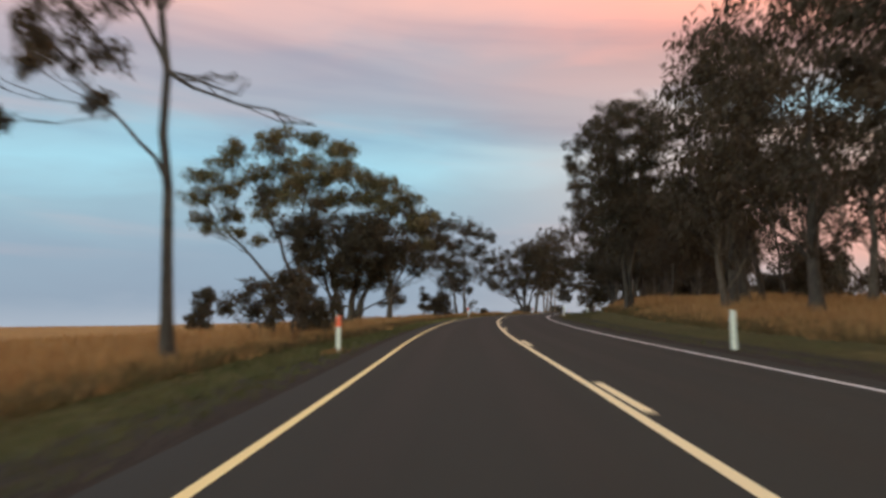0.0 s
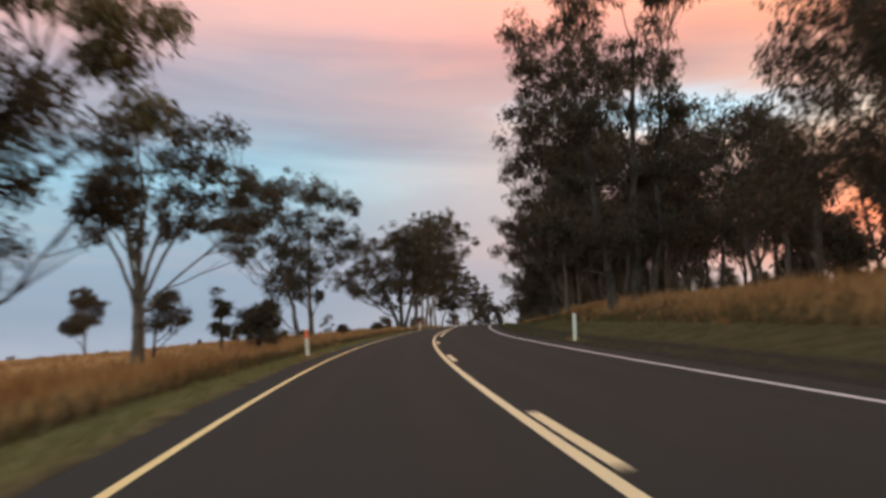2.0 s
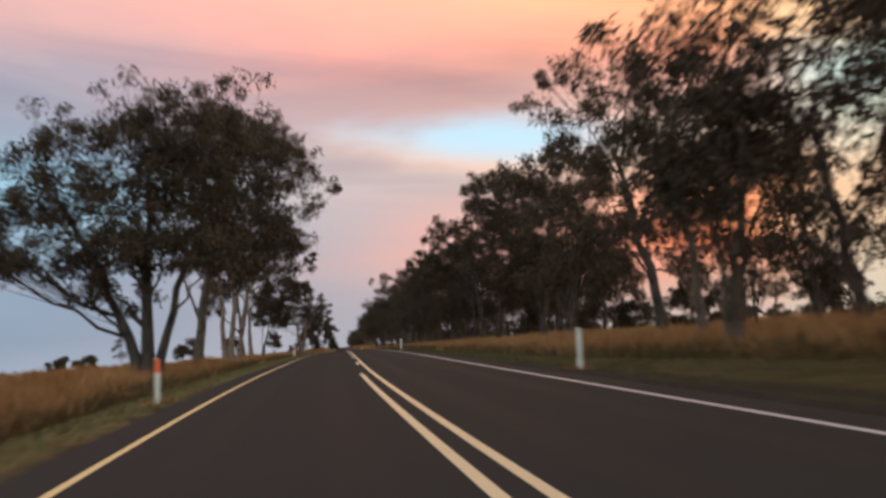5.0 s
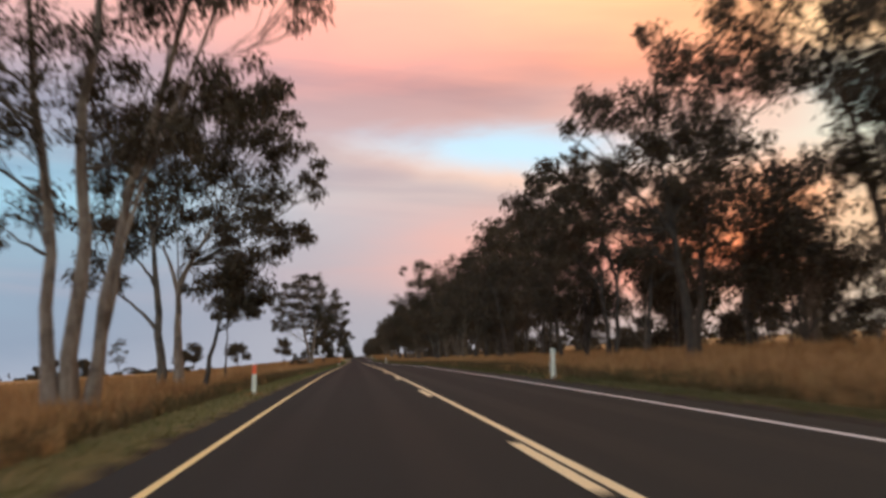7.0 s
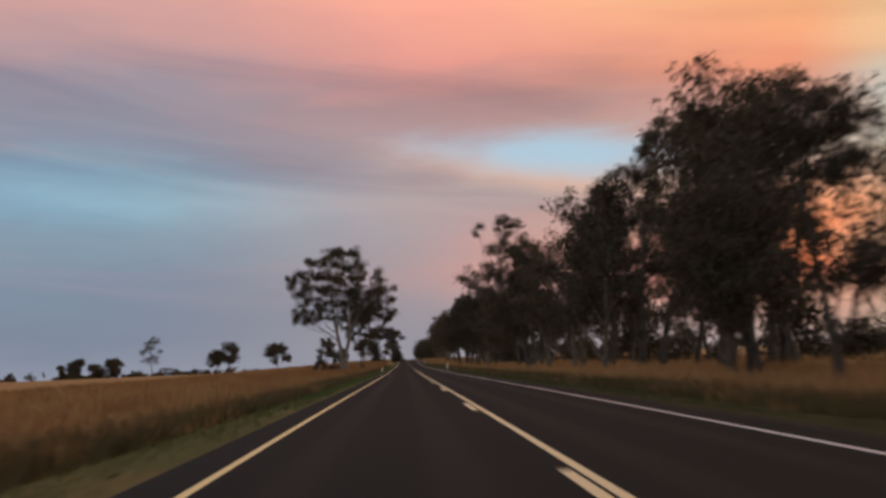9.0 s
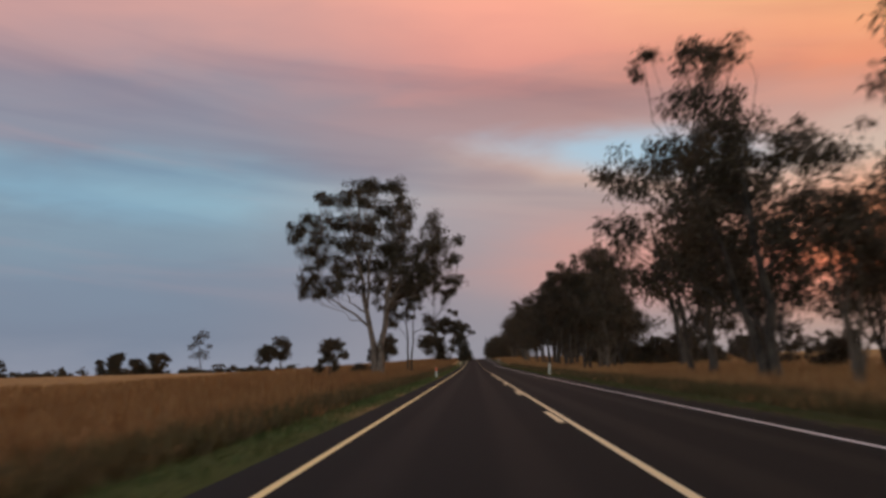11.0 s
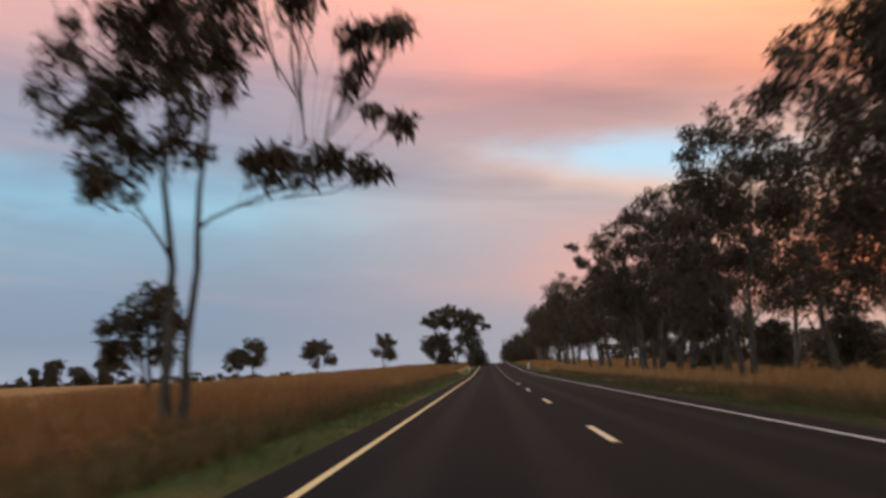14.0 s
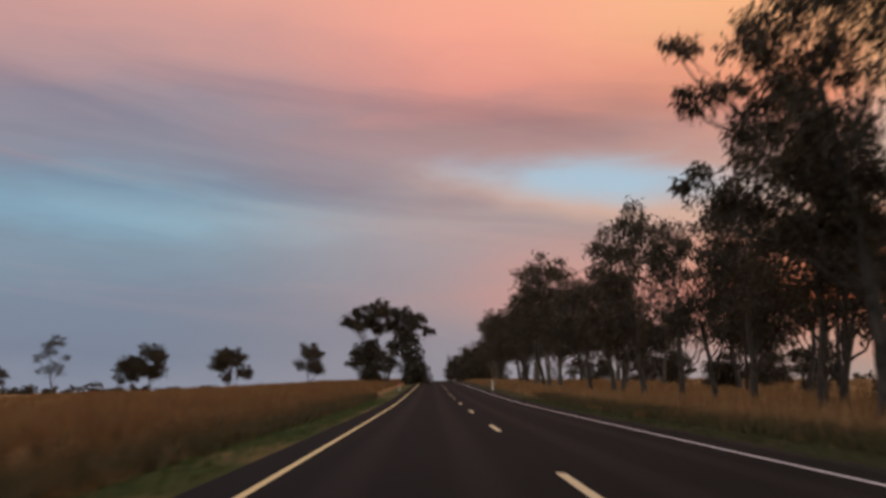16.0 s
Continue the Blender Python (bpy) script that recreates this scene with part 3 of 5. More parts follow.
DOME = [(0.4, 0.0, -8.1, 0.0, 10.5, 0.24), (0.6, 0.12, -3.5, 0.25, 12.1, 0.26), (0.2, 0.24, 0.2, 0.5, 12.9, 0.22)]
gum_tree(50, -21.0, DOME,
         outline([(-7.8, 17.5, 1.1), (-6.1, 18.7, 1.3), (-3.8, 19.4, 1.3), (-1.2, 19.5, 1.3), (1.2, 19.6, 1.2), (3.7, 18.8, 1.2), (5.5, 17.6, 0.9), (-9.3, 16.0, 1.2), (-10.6, 14.0, 1.2), (-11.3, 12.1, 1.0), (-9.9, 11.0, 0.8), (-7.3, 14.7, 1.3), (-4.8, 16.2, 1.3), (-2.1, 16.8, 1.3), (1.0, 17.1, 1.3), (-8.2, 12.4, 1.1), (-5.4, 13.8, 1.3), (-3.3, 14.8, 1.1), (-0.6, 14.5, 1.2), (-2.9, 12.0, 0.9), (-6.4, 10.4, 0.8), (-4.3, 9.5, 0.7), (3.5, 16.8, 1.1)], DOME, 2, 0.35),
         2, "large spreading gum tree with a broad olive dome crown", BARK_DARK, LEAF_OLIVE, 1.15, flat=0.6)

ARCH = [(-1.0, 0.0, -4.0, 0.0, 11.1, 0.34), (-0.4, 0.12, 1.7, 0.25, 11.0, 0.36), (-0.0, 0.24, 4.6, 0.5, 9.4, 0.26)]
gum_tree(47.5, -14.9, ARCH,
         outline([(-5.1, 14.6, 1.1), (-3.0, 14.9, 1.2), (-0.7, 15.0, 1.2), (1.6, 14.5, 1.2), (3.6, 13.7, 1.2), (5.3, 12.4, 1.1), (6.5, 10.9, 0.9), (7.5, 9.6, 0.6), (-4.0, 12.9, 1.2), (-1.3, 13.0, 1.2), (1.4, 12.7, 1.2), (3.6, 11.6, 1.1), (5.4, 10.1, 0.8), (-5.5, 12.7, 0.9), (6.8, 8.2, 0.7)], ARCH, 24, 0.35),
         24, "dome-crowned gum tree with an olive brown canopy", BARK, LEAF_OLIVE, 1.3, flat=0.6)

DENSE = [(-0.6, 0.0, -2.6, 0.0, 7.3, 0.22), (1.5, 0.12, 3.5, 0.25, 6.9, 0.26)]
gum_tree(45.5, -15.4, DENSE,
         outline([(-3.7, 9.4, 1.3), (-1.9, 10.1, 1.5), (0.3, 9.4, 1.6), (2.3, 9.1, 1.6), (4.2, 8.3, 1.5), (5.8, 7.1, 1.2), (-3.7, 7.3, 1.1), (-2.0, 7.9, 1.5), (-0.0, 7.1, 1.6), (2.1, 6.6, 1.6), (4.0, 6.2, 1.4), (-0.8, 5.1, 1.2), (1.4, 4.7, 1.3), (3.5, 4.9, 1.1), (-4.8, 8.4, 0.9), (6.3, 5.7, 0.7), (-2.6, 5.9, 0.9)], DENSE, 3, 0.6),
         3, "dense dark gum tree with a low rounded crown", BARK_DARK, LEAF, 1.45)

FAN = [(-0.2, 0.0, 0.0, 0.0, 4.1, 0.42), (-0.1, 0.12, -2.9, 0.25, 10.5, 0.15, 3.1), (-0.0, 0.24, -1.4, 0.5, 11.7, 0.16, 3.3), (0.0, 0.0, 0.3, 0.0, 12.1, 0.16, 3.6), (0.1, 0.12, 2.3, 0.25, 11.6, 0.17, 3.4), (0.1, 0.24, 4.0, 0.5, 10.4, 0.14, 3.3), (0.1, 0.0, 5.8, 0.0, 7.9, 0.1, 3.1)]
gum_tree(74.6, -17.4, FAN,
         outline([(-0.5, 15.2, 1.0), (-2.0, 14.2, 1.2), (-2.6, 12.1, 1.2), (-1.8, 10.2, 1.0), (-0.5, 12.7, 1.1), (-0.5, 10.3, 0.9), (2.3, 14.8, 0.9), (3.8, 13.7, 1.0), (5.6, 14.2, 0.8), (5.1, 12.6, 1.0), (3.5, 12.0, 1.1), (1.9, 12.7, 1.0), (1.9, 10.6, 1.0), (3.7, 10.2, 1.1), (5.5, 10.5, 0.9), (6.9, 10.9, 0.8), (8.0, 10.0, 0.7), (5.5, 9.0, 0.9), (7.0, 8.8, 0.8), (3.1, 8.7, 0.9), (1.5, 8.8, 0.8), (7.7, 7.7, 0.5), (6.3, 7.6, 0.5), (0.5, 8.1, 0.6), (-2.4, 8.4, 0.7)], FAN, 4, 0.32),
         4, "open-crowned gum tree fanning out from a low fork", BARK, LEAF, 0.85)

TWIN = [(-0.6, 0.0, -2.7, 0.0, 10.7, 0.26), (0.7, 0.12, 0.8, 0.25, 11.2, 0.28)]
gum_tree(110, -15.0, TWIN,
         outline([(-6.5, 15.7, 1.3), (-4.2, 16.1, 1.3), (-1.7, 16.3, 1.4), (1.0, 15.6, 1.4), (2.9, 14.6, 1.2), (4.8, 14.0, 1.1), (5.9, 13.2, 0.5), (-8.5, 12.9, 0.9), (-9.5, 12.4, 0.7), (-7.2, 13.4, 1.3), (-5.3, 13.2, 1.3), (-2.9, 13.3, 1.4), (-0.3, 12.7, 1.4), (2.0, 11.9, 1.3), (3.8, 10.6, 1.4), (5.3, 10.1, 0.8), (3.7, 8.5, 0.8), (-7.1, 10.7, 1.0), (-6.5, 9.3, 0.6), (-5.0, 9.7, 0.8), (-1.7, 9.7, 1.6), (0.4, 9.9, 1.6), (-2.2, 7.4, 1.5), (0.4, 7.0, 1.4), (-0.8, 5.6, 1.1), (-3.4, 6.2, 1.0), (1.4, 8.1, 1.0), (1.3, 5.0, 0.6), (-3.8, 4.1, 0.9), (-3.3, 2.6, 0.5)], TWIN, 5, 0.32),
         5, "twin-trunked gum tree with layered drooping foliage", BARK, LEAF, 1.0)

THICKET = [(-0.1, 0.0, -0.3, 0.0, 2.6, 0.07), (0.6, 0.12, 0.8, 0.25, 2.4, 0.07), (-0.9, 0.24, -1.1, 0.5, 2.3, 0.05)]
gum_tree(5, -10.0, THICKET,
         outline([(-1.8, 2.4, 0.3), (-1.2, 2.8, 0.4), (-0.6, 3.3, 0.4), (0.1, 3.5, 0.3), (0.8, 3.1, 0.3), (1.4, 2.6, 0.3), (-0.1, 2.6, 0.4), (0.8, 2.2, 0.4), (-0.8, 2.1, 0.4), (1.4, 2.0, 0.3), (-1.5, 1.8, 0.3), (0.1, 1.7, 0.4), (1.1, 1.6, 0.3), (-2.2, 2.0, 0.2)], THICKET, 35, 0.8),
         35, "broad grey-green wattle bush in the long grass", BARK_DARK, LEAF, 1.0, name="wattle_shrub")

LOW_SCRUB = [(2.5, 0.0, 2.6, 0.0, 2.2, 0.05), (3.9, 0.12, 4.0, 0.25, 2.0, 0.04)]
gum_tree(19.5, -14.4, LOW_SCRUB,
         outline([(2.1, 2.5, 0.5), (3.1, 2.9, 0.5), (4.0, 2.6, 0.5), (4.7, 2.1, 0.3), (2.5, 1.7, 0.5), (3.6, 1.6, 0.5), (2.5, 1.0, 0.4), (3.6, 1.0, 0.4), (3.1, 1.4, 0.4)], LOW_SCRUB, 36, 0.8),
         36, "low green wattle scrub in the long grass", BARK_DARK, LEAF, 1.0, name="wattle_shrub")

ROUND_BUSH = [(-0.3, 0.0, -0.2, 0.0, 3.0, 0.07)]
gum_tree(87.5, -13.2, ROUND_BUSH,
         outline([(-1.2, 3.1, 0.6), (-0.2, 3.7, 0.7), (0.8, 3.1, 0.6), (-0.7, 2.3, 0.7), (0.4, 2.2, 0.7), (-0.2, 2.8, 0.8), (-1.8, 2.4, 0.6), (-1.2, 1.8, 0.6), (1.0, 1.7, 0.6), (-0.3, 1.6, 0.6)], ROUND_BUSH, 37, 0.8),
         37, "small round wattle bush beside a gum sapling", BARK_DARK, LEAF, 1.2, name="wattle_shrub")

SMALL_A = [(-4.6, 0.0, -4.0, 0.0, 4.4, 0.11)]
gum_tree(86, -16.5, SMALL_A,
         outline([(-4.4, 4.9, 1.0), (-3.3, 4.8, 0.9), (-2.5, 3.7, 0.7), (-4.6, 3.4, 0.8), (-3.7, 3.3, 0.8), (-1.9, 3.2, 0.3)], SMALL_A, 31, 0.32),
         31, "small rounded gum tree beside taller ones", BARK_DARK, LEAF, 0.8)

SMALL_B = [(-0.1, 0.0, 0.0, 0.0, 3.6, 0.09)]
gum_tree(79.9, -14.1, SMALL_B,
         outline([(0.0, 4.2, 0.5), (-0.2, 3.5, 0.5), (0.2, 3.2, 0.5), (-0.4, 2.7, 0.4), (0.4, 2.4, 0.4), (-0.1, 2.1, 0.4)], SMALL_B, 32, 0.32),
         32, "small upright gum sapling in dry grass", BARK_DARK, LEAF, 0.6)

# left of the straight
THICK = [(0.0, 0.0, -3.8, 0.0, 9.8, 0.3), (0.3, 0.12, 0.7, 0.25, 11.5, 0.36), (0.7, 0.24, 4.1, 0.5, 9.8, 0.26)]
gum_tree(152, -10.9, THICK,
         outline([(-8.8, 8.5, 1.3), (-6.5, 7.7, 1.7), (-3.8, 9.8, 2.1), (-4.3, 12.5, 1.9), (-1.5, 14.2, 1.9), (1.8, 15.0, 1.9), (4.7, 15.0, 1.7), (-1.0, 10.9, 2.4), (2.3, 11.3, 2.4), (4.5, 11.5, 1.9), (0.1, 7.8, 2.1), (3.4, 7.9, 2.1), (-5.3, 6.6, 1.2), (-6.7, 10.2, 1.3), (2.1, 13.0, 2.1), (-2.6, 7.0, 1.3), (4.3, 6.5, 1.2)], THICK, 6, 0.32)
         + outline([(-1.5, 5.7, 0.9), (-0.2, 7.0, 1.0), (1.4, 6.2, 0.8), (2.2, 7.6, 0.9), (-1.2, 8.1, 0.9), (0.4, 4.9, 0.5), (-0.7, 4.3, 0.5), (-2.4, 4.9, 0.7), (-2.8, 6.6, 0.9), (0.9, 8.6, 0.8)], THICK, 306, 0.32),
         6, "broad gum tree with several stems and a dense upright crown", BARK_DARK, LEAF, 0.8)

STRAIGHT = [(0.0, 0.0, 2.2, 0.0, 12.7, 0.36), (0.2, 0.12, -2.7, 0.25, 10.8, 0.1, 3.0)]
gum_tree(166.6, -10.4, STRAIGHT,
         outline([(1.0, 15.3, 2.0), (4.1, 16.3, 2.0), (6.0, 15.9, 1.7), (3.5, 12.6, 2.4), (6.1, 13.2, 1.8), (1.2, 11.6, 2.1), (4.4, 9.5, 2.0), (6.1, 9.7, 1.5), (-0.8, 13.0, 1.7), (2.1, 8.0, 1.4), (-0.9, 15.9, 1.5), (2.3, 17.0, 1.7), (3.9, 6.8, 1.1)], STRAIGHT, 7, 0.32),
         7, "tall straight gum tree with a thick grey trunk", BARK, LEAF, 0.75)

TRIPLE = [(-0.4, 0.0, -1.2, 0.0, 14.2, 0.24), (0.1, 0.12, 1.3, 0.25, 16.5, 0.27), (0.6, 0.24, 4.1, 0.5, 14.7, 0.22), (1.0, 0.0, 6.5, 0.0, 17.0, 0.1, 2.6)]
gum_tree(186.6, -10.7, TRIPLE,
         outline([(-1.6, 6.1, 0.6), (-1.9, 7.7, 0.9), (-0.8, 9.5, 1.2), (1.2, 11.2, 1.3), (3.2, 11.1, 1.3), (5.1, 11.0, 1.2), (6.6, 10.6, 0.8), (-0.2, 12.4, 1.2), (-2.1, 12.5, 1.2), (2.1, 13.8, 1.2), (4.1, 14.1, 1.3), (-3.5, 10.2, 1.0), (-3.7, 12.5, 1.1), (-0.1, 15.7, 1.3), (2.2, 16.5, 1.3), (4.8, 17.4, 1.3), (7.1, 18.3, 1.2), (8.9, 17.6, 0.9), (10.0, 16.7, 0.6), (10.7, 16.2, 0.4), (7.6, 14.9, 1.0), (5.5, 13.6, 1.0), (8.8, 14.8, 0.6), (-1.4, 17.5, 1.5), (1.4, 19.0, 1.5), (4.9, 19.7, 1.4), (7.8, 19.7, 1.1), (2.9, 21.1, 1.7), (5.8, 21.4, 1.5), (0.0, 21.1, 1.6), (2.3, 9.1, 1.0), (4.2, 9.0, 0.8), (-4.0, 14.9, 1.2)], TRIPLE, 8, 0.32),
         8, "gum tree with three pale trunks from one base", BARK_PALE, LEAF, 0.65)

FORKED = [(-0.1, 0.0, -0.5, 0.0, 8.4, 0.26), (-0.2, 0.12, -2.3, 0.25, 5.4, 0.12, 3.5), (-0.5, 0.24, -1.8, 0.5, 7.7, 0.1, 5.2)]
gum_tree(203.6, -11.3, FORKED,
         outline([(-0.9, 10.8, 0.9), (-1.5, 12.6, 0.8), (-1.6, 9.4, 0.9), (-0.2, 12.6, 0.9), (0.2, 10.0, 0.8), (-1.6, 7.9, 0.7), (-0.3, 8.6, 0.7), (-2.8, 11.4, 1.1), (-2.9, 8.9, 1.0), (-3.4, 6.6, 0.8), (-2.5, 6.2, 0.6), (-1.0, 14.1, 1.0), (0.7, 13.6, 1.0), (-2.8, 13.7, 1.2), (1.1, 11.4, 0.9)], FORKED, 9, 0.32),
         9, "leaning gum tree with long curved limbs", BARK, LEAF, 0.95, fork=0.35)

REACHING = [(-0.2, 0.0, -0.1, 0.0, 5.9, 0.3), (-0.1, 0.12, 1.9, 0.25, 9.2, 0.16, 5.1), (-0.2, 0.24, -1.0, 0.5, 7.9, 0.14, 5.1)]
gum_tree(203.6, -10.4, REACHING,
         outline([(6.1, 8.7, 0.8), (6.9, 8.0, 0.4), (5.3, 7.8, 0.7), (4.6, 8.6, 0.8), (4.1, 7.4, 0.7), (3.2, 8.7, 0.9), (2.3, 7.9, 0.6), (1.7, 9.4, 0.9), (3.3, 10.3, 0.9), (4.6, 10.9, 0.9), (5.4, 10.4, 0.5), (7.5, 11.4, 0.5), (6.9, 10.5, 0.4), (6.6, 11.2, 0.3), (5.8, 13.2, 0.7), (5.0, 12.5, 0.7), (4.3, 13.4, 1.0), (2.7, 12.6, 1.0), (1.4, 11.8, 1.0), (0.4, 9.8, 0.6), (1.0, 5.5, 0.5), (1.6, 6.0, 0.6), (3.3, 14.1, 1.1), (1.2, 13.6, 1.1), (5.4, 14.4, 0.7), (2.5, 15.1, 1.2), (0.4, 14.9, 1.1), (4.3, 15.1, 0.9), (0.6, 7.8, 0.5)], REACHING, 10, 0.32),
         10, "gum tree with pale trunk and foliage reaching over the verge", BARK_PALE, LEAF, 0.95, fork=0.35)

LEANING = [(-0.0, 0.0, 1.2, 0.0, 5.1, 0.15)]
gum_tree(203.7, -9.3, LEANING,
         outline([(2.1, 6.0, 0.8), (2.5, 5.0, 0.6), (3.0, 5.0, 0.4), (1.7, 6.7, 0.6), (1.6, 4.8, 0.4), (2.4, 4.2, 0.2), (1.4, 5.8, 0.4)], LEANING, 11, 0.32),
         11, "small dark leaning gum with blackened trunk", BARK_DARK, LEAF, 1.5)

THIN = [(0.1, 0.0, 0.4, 0.0, 5.2, 0.085), (0.3, 0.12, 0.8, 0.25, 9.5, 0.06, 4.8)]
gum_tree(222.3, -11.1, THIN,
         outline([(0.8, 9.7, 0.4), (1.1, 9.5, 0.4), (0.5, 9.0, 0.5), (1.1, 8.6, 0.5), (0.3, 8.2, 0.5), (0.9, 7.8, 0.5), (0.4, 7.3, 0.5), (1.1, 7.0, 0.4), (1.5, 7.5, 0.2), (0.3, 6.6, 0.4), (1.0, 6.4, 0.3), (1.5, 6.0, 0.2), (-0.5, 6.0, 0.3), (0.1, 5.8, 0.4), (0.4, 5.2, 0.3), (-0.4, 5.1, 0.2), (0.7, 5.4, 0.2)], THIN, 12, 0.32),
         12, "slender young gum with a narrow crown on a thin trunk", BARK_DARK, LEAF, 1.6)

BIG = [(-0.2, 0.0, -2.1, 0.0, 13.5, 0.36), (0.2, 0.12, 2.2, 0.25, 14.3, 0.38), (-0.6, 0.24, -6.1, 0.5, 9.2, 0.15, 4.4), (0.8, 0.0, 5.8, 0.0, 13.0, 0.17, 6.3), (-0.2, 0.12, 0.0, 0.25, 17.1, 0.18, 6.4)]
gum_tree(354, -11.4, BIG,
         outline([(-1.8, 20.3, 1.0), (0.1, 20.6, 1.0), (2.0, 20.5, 1.0), (-2.9, 18.8, 1.0), (-1.0, 18.3, 1.1), (0.9, 18.4, 1.1), (2.9, 18.3, 1.0), (-4.9, 18.4, 0.8), (-4.5, 16.9, 1.1), (-2.5, 16.5, 1.1), (-0.4, 16.1, 1.1), (1.6, 16.3, 1.1), (3.5, 16.1, 0.8), (-6.5, 16.6, 0.9), (-8.5, 16.1, 0.9), (-8.5, 14.8, 0.6), (-7.0, 13.6, 0.8), (-5.3, 14.6, 1.0), (-3.5, 14.1, 1.0), (-5.5, 12.9, 0.8), (-1.5, 14.1, 1.1), (0.6, 14.0, 1.1), (-8.0, 10.3, 0.8), (-6.5, 9.6, 0.9), (-5.0, 9.9, 0.9), (-8.2, 9.2, 0.5), (-3.5, 9.5, 0.6), (2.5, 13.9, 1.1), (6.1, 16.2, 1.0), (8.8, 13.9, 0.5), (6.6, 13.6, 1.2), (4.6, 13.5, 1.1)], BIG, 13, 0.32)
         + outline([(-1.6, 12.0, 1.0), (-3.1, 11.2, 0.8), (0.3, 11.8, 1.0), (2.1, 11.7, 1.1), (-0.2, 9.7, 0.8), (-1.9, 9.7, 0.7), (3.9, 11.2, 1.1), (5.7, 11.5, 1.0), (7.6, 11.8, 0.8), (8.2, 10.2, 0.7), (7.3, 9.2, 0.6), (5.4, 10.0, 0.9), (3.5, 9.4, 1.0), (2.3, 9.0, 0.8), (1.8, 13.1, 1.0), (-3.6, 11.9, 0.9), (-6.5, 11.0, 0.7)], BIG, 313, 0.32),
         13, "big grey-brown gum tree forking into two thick trunks", BARK_WARM, LEAF, 1.3, fork=0.26)

SLIM = [(-0.1, 0.0, -0.2, 0.0, 8.1, 0.13), (0.2, 0.12, 0.7, 0.25, 7.8, 0.12), (0.7, 0.24, 2.9, 0.5, 6.1, 0.045, 5.0), (-0.1, 0.0, -1.4, 0.0, 6.1, 0.045, 4.5)]
gum_tree(366, -9.0, SLIM,
         outline([(-3.6, 9.5, 0.5), (-2.9, 9.6, 0.5), (-2.0, 9.1, 0.6), (-3.0, 8.4, 0.5), (-2.1, 7.6, 0.6), (-1.3, 8.2, 0.7), (-2.5, 7.1, 0.4), (-1.7, 6.6, 0.5), (-2.1, 6.1, 0.3), (-0.9, 7.0, 0.5), (-0.3, 8.1, 0.6), (0.4, 9.0, 0.7), (-0.5, 9.9, 0.7), (-1.6, 10.2, 0.7), (1.1, 9.8, 0.6), (1.7, 9.1, 0.5), (1.0, 8.2, 0.5), (0.3, 7.1, 0.4), (2.2, 7.1, 0.5), (2.8, 6.4, 0.4), (1.8, 6.4, 0.5), (4.3, 8.9, 0.3), (4.6, 9.6, 0.3), (5.2, 7.5, 0.3), (4.6, 6.2, 0.3), (4.0, 6.1, 0.2), (3.2, 10.0, 0.2), (-0.2, 11.2, 0.8), (1.2, 11.0, 0.7), (-1.9, 11.3, 0.7), (5.4, 10.3, 0.3)], SLIM, 14, 0.32)
         + outline([(2.7, 14.1, 0.7), (1.3, 13.7, 0.7), (3.8, 12.8, 0.7), (2.2, 12.2, 0.8), (0.3, 11.9, 0.7), (4.4, 11.3, 0.6), (3.3, 10.7, 0.7), (1.4, 10.5, 0.8), (-0.2, 10.3, 0.7), (4.9, 9.8, 0.4), (-1.2, 9.0, 0.6), (-2.3, 8.4, 0.4), (-0.6, 11.7, 0.6), (-1.6, 10.3, 0.5), (0.9, 9.0, 0.6)], SLIM, 314, 0.32),
         14, "slim gum with two dark trunks beside the larger tree", BARK_DARK, LEAF, 0.75, fork=0.5)

SAPLING = [(-0.1, 0.0, -0.1, 0.0, 3.5, 0.08), (-0.1, 0.12, -0.6, 0.25, 2.7, 0.05)]
gum_tree(375.2, -13.2, SAPLING,
         outline([(-0.1, 4.5, 0.5), (-0.7, 3.8, 0.5), (0.4, 3.8, 0.5), (-1.1, 3.3, 0.4), (-0.2, 3.3, 0.5), (0.7, 3.1, 0.4), (-1.3, 2.6, 0.3), (-0.6, 2.5, 0.4), (0.3, 2.3, 0.3), (-1.5, 2.3, 0.2)], SAPLING, 15, 0.32),
         15, "small bushy gum sapling in the paddock", BARK_DARK, LEAF, 1.2)

CONE = [(-0.1, 0.0, -0.1, 0.0, 2.5, 0.05)]
gum_tree(337, -13.4, CONE,
         outline([(-0.1, 2.8, 0.3), (-0.0, 2.4, 0.3), (-0.2, 1.9, 0.4), (-0.7, 1.7, 0.3), (0.4, 1.5, 0.2), (-1.0, 1.4, 0.2)], CONE, 33, 0.3),
         33, "small dark conical bush in long dry grass", BARK_DARK, LEAF, 1.8)

SHRUB = [(1.1, 0.0, 1.1, 0.0, 1.3, 0.04)]
gum_tree(353.5, -14.2, SHRUB,
         outline([(1.1, 1.6, 0.4), (0.7, 1.2, 0.4), (1.5, 1.2, 0.4), (1.1, 1.0, 0.3)], SHRUB, 34, 0.3),
         34, "low dark shrub behind the big tree", BARK_DARK, LEAF, 1.8)

